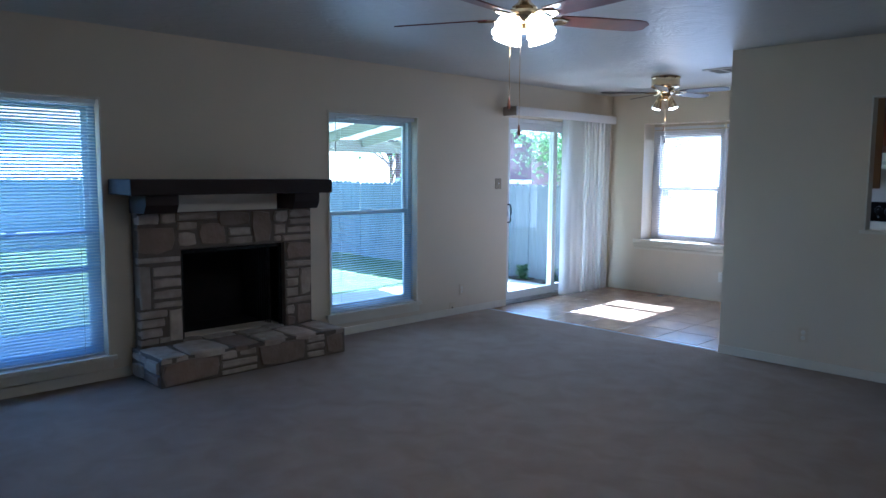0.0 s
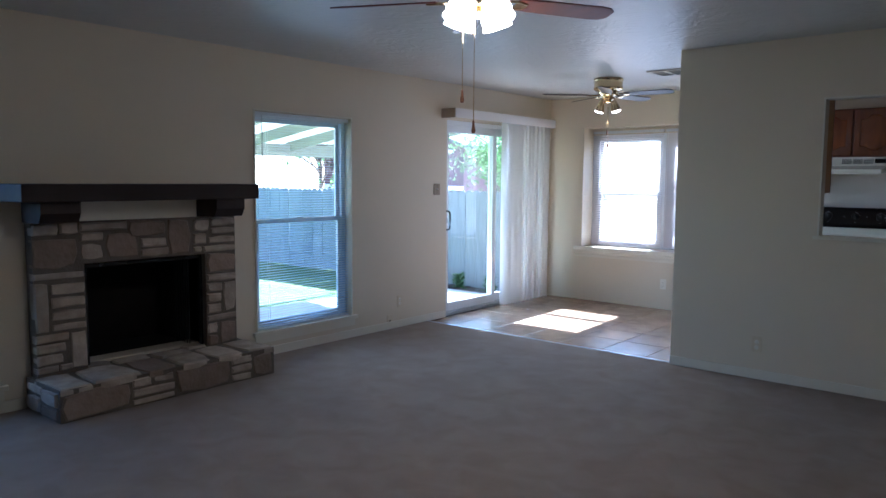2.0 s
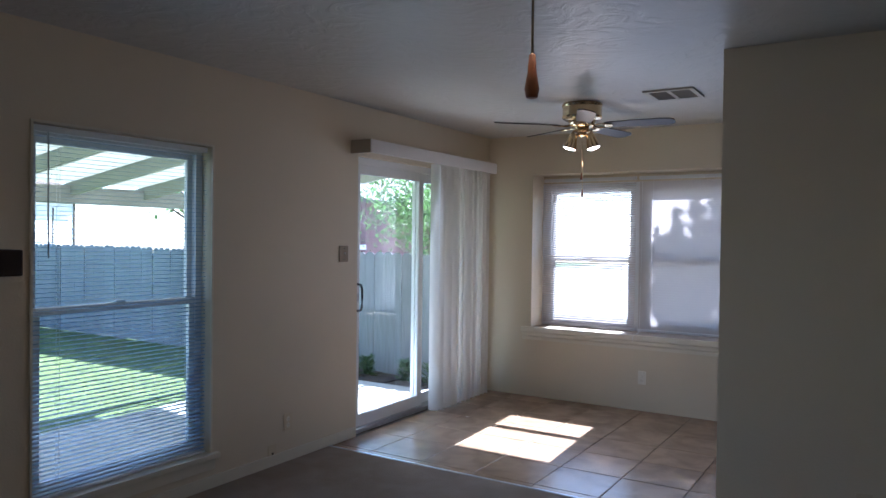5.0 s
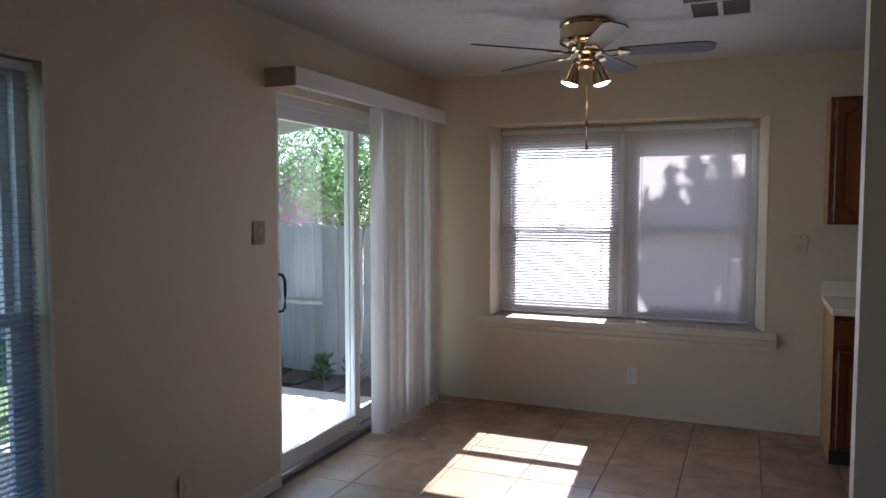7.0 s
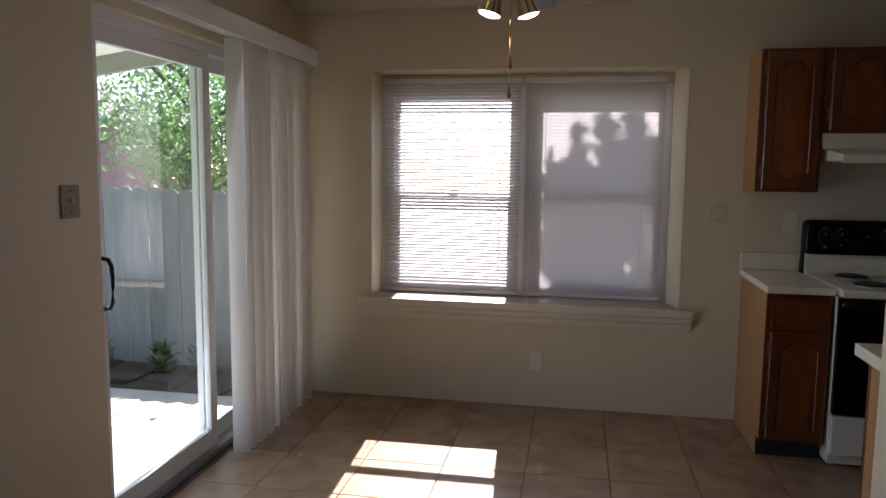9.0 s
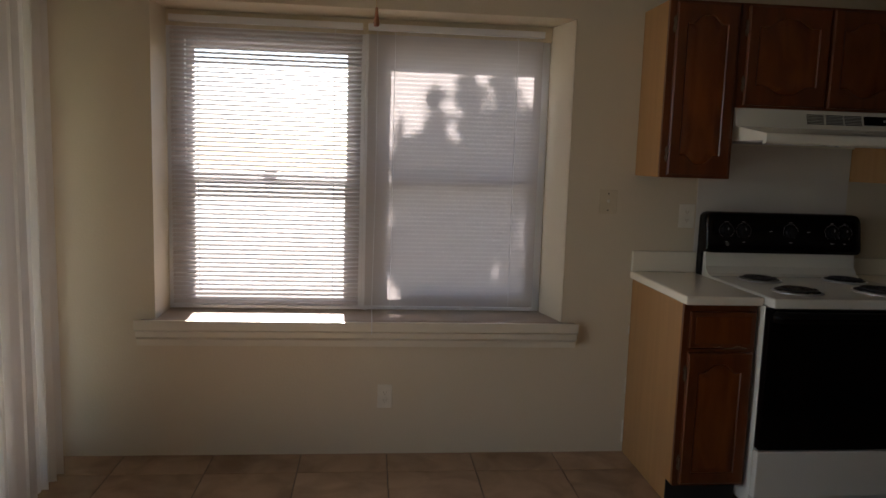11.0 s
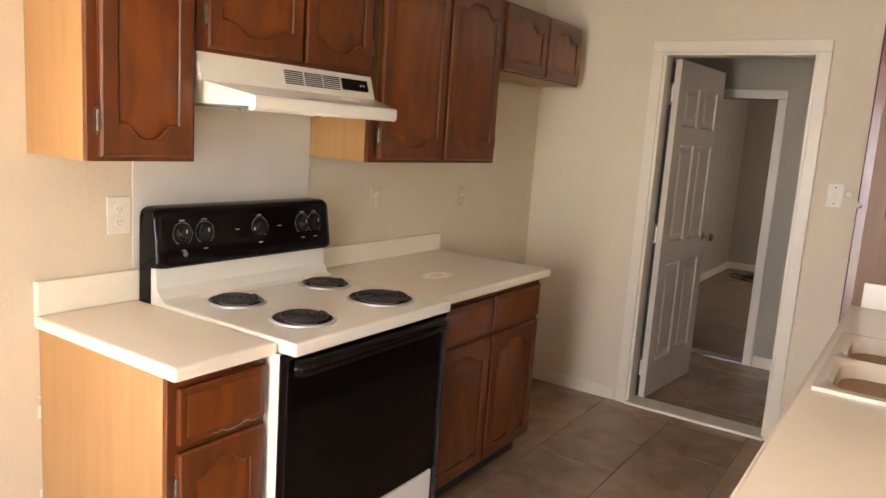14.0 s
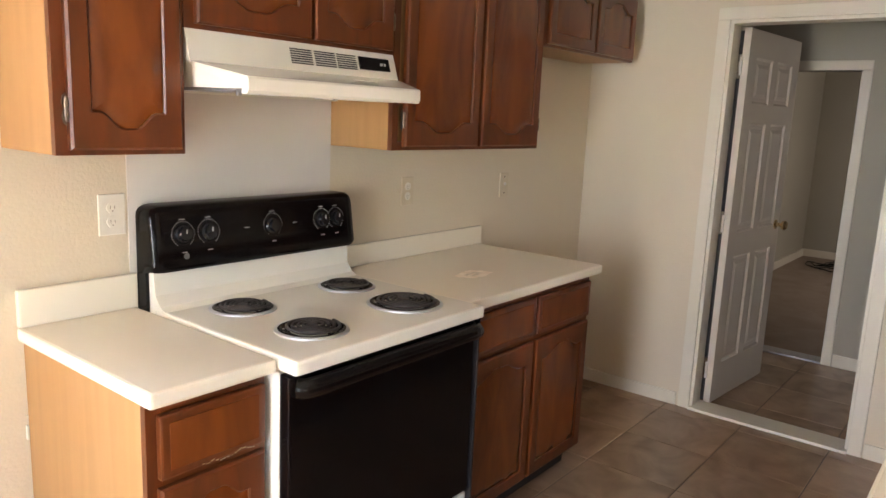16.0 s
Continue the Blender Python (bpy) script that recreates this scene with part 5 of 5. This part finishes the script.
tube(bm, [(-0.355, -0.680, 0.838), (-0.345, -0.694, 0.838), (-0.31, -0.698, 0.838), (0.31, -0.698, 0.838), (0.345, -0.694, 0.838), (0.355, -0.680, 0.838)], 0.026, 14)
part("handle", bm, BLACK, od, "black oven handle", smooth=True)
part("drawer", boxes((-0.378, -0.67, 0.075, 0.368, -0.632, 0.277), bevel=0.008), ENAMEL, st, "white storage drawer")
# base in slot black, the shade under the stove put into colour
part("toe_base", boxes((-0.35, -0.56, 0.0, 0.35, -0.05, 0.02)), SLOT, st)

# ---- open six-panel door ----
dr = thing("door_1", (EX + 0.105, -0.774, 0.02), "off-white six-panel door standing open into the laundry", "door")
dr.rotation_euler = (0, 0, radians(-5))
tagged(dr, kind="structure")
L, Hd, th = 0.725, 1.965, 0.035
bm = bmesh.new()
cols = ((0.10, 0.325), (0.40, 0.625))
rows_ = ((0.21, 0.80), (0.93, 1.50), (1.60, 1.83))
xs = sorted({0.0, L, *[c for p in cols for c in p]})
zs = sorted({0.0, Hd, *[c for p in rows_ for c in p]})
for s_, yv in ((-1, -th), (1, 0.0)):
    for xa, xb in zip(xs, xs[1:]):
        for za, zb in zip(zs, zs[1:]):
            hole = any(abs(xa - c[0]) < 1e-6 for c in cols) and any(abs(za - r[0]) < 1e-6 for r in rows_)
            q = [(xa, za), (xb, za), (xb, zb), (xa, zb)]
            if not hole:
                bm.faces.new([bm.verts.new((x, yv, z)) for x, z in q])
            else:
                def sh(e, d):
                    return [(x + (e if x == xa else -e), yv - s_ * d, z + (e if z == za else -e)) for x, z in q]
                loft(bm, [sh(0, 0), sh(0.012, 0.009), sh(0.03, 0.009), sh(0.05, 0.003)])
for x0, x1, z0, z1 in ((0, 0, 0, Hd), (L, L, 0, Hd), (0, L, 0, 0), (0, L, Hd, Hd)):
    q = [(x0, -th, z0), (x1, -th, z0 if x0 != x1 else z1), (x1, 0, z1 if x0 == x1 else z0), (x0, 0, z0)]
    if x0 == x1:
        q = [(x0, -th, z0), (x0, -th, z1), (x0, 0, z1), (x0, 0, z0)]
    bm.faces.new([bm.verts.new(p) for p in q])
bmesh.ops.remove_doubles(bm, verts=bm.verts, dist=0.0001)
part("leaf", bm, DOORP, dr)
bm = bmesh.new()
for s_, y0_ in ((-1, -th), (1, 0.0)):
    mm = Matrix.Translation((L - 0.065, y0_, 0.93)) @ Matrix.Rotation(radians(90 * (1 if s_ < 0 else -1)), 4, "X")
    lathe(bm, [(0.028, 0), (0.028, 0.005), (0.012, 0.008), (0.010, 0.03), (0.024, 0.04), (0.028, 0.055), (0.02, 0.066), (0, 0.068)], 20, m=mm)
part("door_knob", bm, BRASS, dr, "small brass knob", smooth=True)
for zz in (0.18, 0.98, 1.78):
    part("hinge", boxes((-0.012, -0.006, zz - 0.045, 0.004, 0.006, zz + 0.045), bevel=0.002), PLATEL, dr, "painted hinge")
# black pieces stand in for the dark of the hinge gap, between the hinges
part("edge_seal", boxes(*[(0.018, 0.001, z0, 0.028, 0.050, z1) for z0, z1 in ((0.0, 0.12), (0.24, 0.92), (1.04, 1.72), (1.84, 1.955))]), SLOT, dr, "black strip added as the shade of the hinge gap")

# ---- odds and ends ----
rw = random.Random(8)
worn = bmesh.new()
for i in range(16):
    x = -0.03 + i * 0.009 + rw.uniform(-0.003, 0.003)
    z = 0.694 + rw.uniform(-0.003, 0.004) + 0.004 * math.sin(i * 0.7)
    box(worn, x, -0.6202, z, x + rw.uniform(0.004, 0.011), -0.6187, z + rw.uniform(0.0008, 0.0024))
part("worn_edge", worn, mat("bare_wood_chips", (0.52, 0.42, 0.28), 0.6, var=0.5, vscale=60), narrow, "chipped finish along the drawer edge")
cb = bmesh.new()
rc = random.Random(5)
for k in range(4):
    x, y = 10.9 + 0.1 * k, -0.22 - 0.05 * k
    pts = []
    for i in range(26):
        a = i * 0.55 + k
        pts.append((x + 0.16 * math.cos(a) + 0.02 * i * (k - 1.5) * 0.3, y + 0.09 * math.sin(a) - 0.012 * i, 0.012 + 0.006 * (i % 3)))
    tube(cb, pts, 0.006, 5)
part("loose_cable", cb, BLACKP, None, "tangled black cables on the back room carpet", category="cable")
for z0, z1, w in ((0.60, 0.64, 0.007), (0.30, 0.38, 0.006), (0.05, 0.16, 0.008), (0.66, 0.668, 0.004)):
    part("chipped_filler", boxes((2.705 - w, -0.010, z0, 2.7045, -0.0005, z1), bevel=0.002), PLATEL, None, "chipped white filler along the cabinet edge", category="filler")

# ---- outside ----
GZ = -0.28
struct("ground", boxes((-45, -45, GZ - 0.3, 45, 45, GZ)), GRASS, "green lawn with shaded patches", "ground")
struct("patio_slab", boxes((-2.3, -9.5, GZ + 0.001, -0.15, 0.03, -0.09), bevel=0.01), CONC, "pale concrete patio slab", "ground")
# made-up sunlit paving, keeps the view through the dining blinds bright
struct("neighbour_drive", boxes((-14, 1.5, GZ + 0.001, -0.1, 45.0, GZ + 0.03)), CONC, "pale concrete ground added to brighten the view through the blinds", "ground")
struct("side_path", boxes((-0.1, WT + 0.01, GZ + 0.001, 14.0, 45.0, GZ + 0.03)), SIDEP, "grey concrete ground added beyond the dining window", "ground")
bm = bmesh.new()
for i in range(-8, 0):
    x = i * 0.42
    for j in range(4):
        box(bm, x, 0.06 + j * 0.28, GZ + 0.001, x + 0.40, 0.32 + j * 0.28, GZ + 0.02 + 0.01 * ((i * 7 + j * 3) % 4))
struct("garden_bed", bm, SOIL, "dark soil bed along the fence", "ground")
FY, FT = 1.30, 1.27
fn = thing("fence", (-6.0, FY, GZ), "weathered grey dog-ear wooden privacy fence", "fence")
pm = None
rf = random.Random(2)
hh = FT - GZ
for i in range(84):
    x = -12 + i * 0.145 + 6.0
    if pm is None:
        bm = bmesh.new()
        prism(bm, [(-0.0715, 0.0), (0.0715, 0.0), (0.0715, hh - 0.035), (0.035, hh), (-0.035, hh), (-0.0715, hh - 0.035)], lambda a, b, d: (a, d, b), -0.009, 0.009)
        first = part("picket", bm, FENCE, fn)
        pm = first.data
        first.location = (x, 0, 0)
        continue
    o = new("picket", pm)
    o.parent = fn
    o.location = (x, rf.uniform(-0.006, 0.006), rf.uniform(-0.012, 0.012))
    o.rotation_euler = (0, rf.uniform(-0.008, 0.008), 0)
for z in (0.25, 0.85, 1.35):
    part("fence_rail", boxes((-6.1, 0.012, z, 6.15, 0.05, z + 0.085)), FENCE, fn)
fb = thing("back_fence", (-12.1, -10.0, GZ), "weathered grey wooden fence across the yard", "fence")
for i in range(150):
    o = new("picket", pm)
    o.parent = fb
    o.location = (rf.uniform(-0.006, 0.006), -10.0 + i * 0.145, rf.uniform(-0.012, 0.012))
    o.rotation_euler = (0, 0, radians(90))

pr = thing("patio_cover", (0, 0, 0), "patio cover with pale panels on painted beams", "patio cover")


def slope_z(x):
    return 1.93 + (x + 3.4) * 0.145


bm = bmesh.new()
n = 0
yy = -4.6
while yy < 0.30:
    y2 = yy + 0.05
    q = [(-3.5, yy), (-0.16, yy), (-0.16, y2), (-3.5, y2)]
    za, zb = (0.0, 0.02) if n % 2 else (0.02, 0.0)
    vs = [bm.verts.new((x, y, slope_z(x) + 0.04 + (za if y == yy else zb))) for x, y in q]
    bm.faces.new(vs)
    yy, n = y2, n + 1
bmesh.ops.remove_doubles(bm, verts=bm.verts, dist=0.0005)
part("corrugated_panel", bm, ROOFP, pr, "pale corrugated translucent sheet")
part("header_beam", boxes((-3.45, -4.6, 1.76, -3.36, 0.30, 1.93), bevel=0.004), BEAM, pr)
for i in range(7):
    y = 0.22 - i * 0.80
    bm = bmesh.new()
    prism(bm, [(-3.5, slope_z(-3.5) - 0.10), (-0.17, slope_z(-0.17) - 0.10), (-0.17, slope_z(-0.17) + 0.03), (-3.5, slope_z(-3.5) + 0.03)], lambda a, b, d: (a, d, b), y - 0.02, y + 0.02)
    part("rafter", bm, BEAM, pr)
for y in (-4.5, 0.1):
    part("post", boxes((-3.45, y - 0.045, GZ + 0.002, -3.36, y + 0.045, 1.76), bevel=0.004), BEAM, pr)


def tree(at, height, crown, seed, leaves, label, spread=1.0, size=0.07, low=0.35, cloud=0, girth=0.11):
    r = random.Random(seed)
    t = thing("tree", at, label, "tree")
    bm = bmesh.new()
    tube(bm, [(0, 0, 0), (0.03, 0.02, height * 0.3), (-0.02, 0.05, height * 0.6), (0.02, 0, height * 0.85)], girth, 8, taper=0.04)
    tips = []
    for i in range(22):
        a, h = r.uniform(0, 6.28), r.uniform(low, 0.88) * height
        l = crown * r.uniform(0.5, 1.0)
        p0 = Vector((0, 0.03, h))
        p1 = p0 + Vector((math.cos(a) * l * 0.5, math.sin(a) * l * 0.5, l * 0.35))
        p2 = p0 + Vector((math.cos(a + 0.3) * l, math.sin(a + 0.3) * l, l * r.uniform(0.4, 0.9)))
        tube(bm, [p0, p1, p2], 0.03, 5, taper=0.008)
        tips += [p1, p2, (p1 + p2) / 2]
        for k in range(3):
            q = p2 + Vector((r.uniform(-1, 1), r.uniform(-1, 1), r.uniform(-0.4, 0.8))) * crown * 0.35
            tube(bm, [p1.lerp(p2, r.random()), q], 0.010, 4, taper=0.004)
            tips.append(q)
    part("trunk", bm, BARK, t)
    if leaves:
        bm = bmesh.new()
        for i in range(leaves):
            c = r.choice(tips) + Vector((r.gauss(0, 1), r.gauss(0, 1), r.gauss(0, 0.8))) * crown * 0.14 * spread
            u = Vector((r.uniform(-1, 1), r.uniform(-1, 1), r.uniform(-1, 1))).normalized()
            v_ = u.cross(Vector((r.uniform(-1, 1), r.uniform(-1, 1), r.uniform(-1, 1)))).normalized()
            s = size * r.uniform(0.6, 1.3)
            bm.faces.new([bm.verts.new(c + p) for p in (u * s, v_ * s * 0.45, -u * s, -v_ * s * 0.45)])
        blobs = []
        for i in range(9):
            for j in range(15):
                bx, bz = -0.46 + i * 0.085 + r.uniform(-0.03, 0.03), 4.05 + j * 0.083 + r.uniform(-0.03, 0.03)
                gap = (bx < -0.38 and 4.74 < bz < 5.0) or (abs(bx + 0.32) < 0.04 and abs(bz - 4.93) < 0.05) or r.random() < (0.42 if bx < -0.2 else 0.30)
                if not gap and bz < 5.03 + 0.07 * math.sin(bx * 17 + 1.0) + 0.05 * math.sin(bx * 47):
                    blobs.append(Vector((bx, r.uniform(-0.15, 0.15), bz)))
        for i in range(cloud):
            c = r.choice(blobs) + Vector((r.gauss(0, 0.025), r.gauss(0, 0.08), r.gauss(0, 0.027)))
            u = Vector((r.uniform(-1, 1), r.uniform(-1, 1), r.uniform(-1, 1))).normalized()
            v_ = u.cross(Vector((r.uniform(-1, 1), r.uniform(-1, 1), r.uniform(-1, 1)))).normalized()
            s = size * r.uniform(0.6, 1.3)
            bm.faces.new([bm.verts.new(c + p) for p in (u * s, v_ * s * 0.5, -u * s, -v_ * s * 0.5)])
        part("crown", bm, LEAF, t)
    return t


tree((1.85, 3.6, GZ), 4.7, 0.5, 4, 500, "leafy tree shading the dining window", size=0.05, low=0.62, cloud=5200)
tree((-2.55, 3.2, GZ), 3.1, 1.5, 9, 15000, "leafy green tree behind the fence", size=0.037, spread=1.3)
tree((-8.5, 3.5, GZ), 3.4, 1.7, 15, 350, "nearly bare tree behind the fence", girth=0.05)
tree((-13.6, 8.6, GZ), 3.9, 2.0, 31, 60, "bare winter tree behind the fence", girth=0.05)
wh = thing("white_house", (-17.0, 1.0, GZ), "white sided house with dark corner boards behind the fence", "house")
wh.rotation_euler = (0, 0, radians(28))
part("wall", boxes((-3.0, -6.0, 0.0, 0.0, 8.6, 2.9)), WHITE, wh)
part("corner_board", boxes((0.002, 8.5, 0.0, 0.03, 8.6, 2.9), (0.002, 7.28, 1.0, 0.03, 7.34, 2.6)), BARK, wh, "dark corner boards")
for i in range(9):
    part("siding_board", boxes((0.002, -5.9, 1.3 + i * 0.17, 0.018, 7.27, 1.445 + i * 0.17)), WHITE, wh)
bm = bmesh.new()
prism(bm, [(-3.3, 2.9), (0.35, 2.9), (-1.5, 4.0)], lambda a, b, d: (a, d, b), -6.3, 8.9)
part("roof", bm, BARK, wh)
hs = thing("neighbour_house", (-11.6, 11.5, GZ), "reddish brown gabled house behind the fence", "house")
HB = mat("reddish_siding", (0.13, 0.065, 0.07), 0.8, var=0.6, vscale=5, stretch=(0.3, 0.3, 6), bump=0.3, bscale=30)
bm = bmesh.new()
prism(bm, [(-3.1, 0.0), (3.1, 0.0), (3.1, 2.72), (0.0, 3.9), (-3.1, 2.72)], lambda a, b, d: (a, d, b), -2.5, 2.5)
part("wall", bm, HB, hs)
for s in (-1, 1):
    bm = bmesh.new()
    prism(bm, [(0.0, 3.905), (s * 3.35, 2.64), (s * 3.35, 2.74), (0.0, 4.02)], lambda a, b, d: (a, d, b), -2.8, 2.8)
    part("roof", bm, mat("shingles", (0.10, 0.09, 0.085), 0.9, var=0.7, vscale=12, bump=0.5, bscale=40) if s < 0 else MATS["shingles"], hs)
part("gable_lamp", boxes((2.55, -2.62, 2.52, 2.75, -2.505, 2.62), bevel=0.02), WHITE, hs, "small white outdoor lamp")
part("trim_board", boxes((-3.12, -2.53, 1.42, 3.12, -2.502, 1.55), bevel=0.005), WHITE, hs, "white horizontal trim board")
r = random.Random(21)
for k in range(7):
    sx = -3.6 + k * 0.48 + r.uniform(-0.1, 0.1)
    t = thing("shrub", (sx, 0.95, GZ), "small leafy plant at the foot of the fence", "plant", "plants along the fence")
    bm = bmesh.new()
    for i in range(140):
        a = r.uniform(0, 6.28)
        b = Vector((math.cos(a) * r.uniform(0, 0.14), math.sin(a) * r.uniform(0, 0.12), 0.02 + r.random() * 0.26))
        u = Vector((math.cos(a), math.sin(a), r.uniform(0.2, 1.2))).normalized() * 0.045
        v_ = u.cross(Vector((0, 0, 1))).normalized() * 0.02
        bm.faces.new([bm.verts.new(b + p) for p in (-u, v_, u, -v_)])
    part("foliage", bm, LEAF, t)

# ---- floor tiles ----
P_ = 0.4064
G_ = 0.004
TX0, TY0 = 0.315, -1.836
cache = {}
k0 = -1
tiles = thing("tile_field", (0, 0, 0), "brown mottled square ceramic floor tiles", "floor tiles")
tagged(tiles, kind="structure")


def lay(x0, y0, x1, y1):
    w, h = round(x1 - x0, 4), round(y1 - y0, 4)
    if w < 0.03 or h < 0.03:
        return
    if (w, h) not in cache:
        me = bpy.data.meshes.new("tile")
        bm = bmesh.new()
        e = 0.003
        a, b = w / 2 - G_ / 2, h / 2 - G_ / 2
        loft(bm, [[(-a, -b, -0.008), (a, -b, -0.008), (a, b, -0.008), (-a, b, -0.008)], [(-a, -b, -0.002), (a, -b, -0.002), (a, b, -0.002), (-a, b, -0.002)],
                  [(-a + e, -b + e, 0), (a - e, -b + e, 0), (a - e, b - e, 0), (-a + e, b - e, 0)]])
        bmesh.ops.recalc_face_normals(bm, faces=bm.faces)
        bm.to_mesh(me)
        bm.free()
        me.materials.append(TILE)
        cache[(w, h)] = me
    o = new("tile", cache[(w, h)])
    o.parent = tiles
    o.location = ((x0 + x1) / 2, (y0 + y1) / 2, 0)


for fx0, fx1 in ((0.0, EX), (EX + 0.115, 7.08)):
    i = math.floor((fx0 - TX0) / P_)
    while TX0 + i * P_ < fx1:
        j = math.floor((PY + 0.05 - TY0) / P_)
        while TY0 + j * P_ < 0:
            lay(max(fx0, TX0 + i * P_), max(PY + 0.05, TY0 + j * P_), min(fx1, TX0 + (i + 1) * P_), min(0.0, TY0 + (j + 1) * P_))
            j += 1
        i += 1
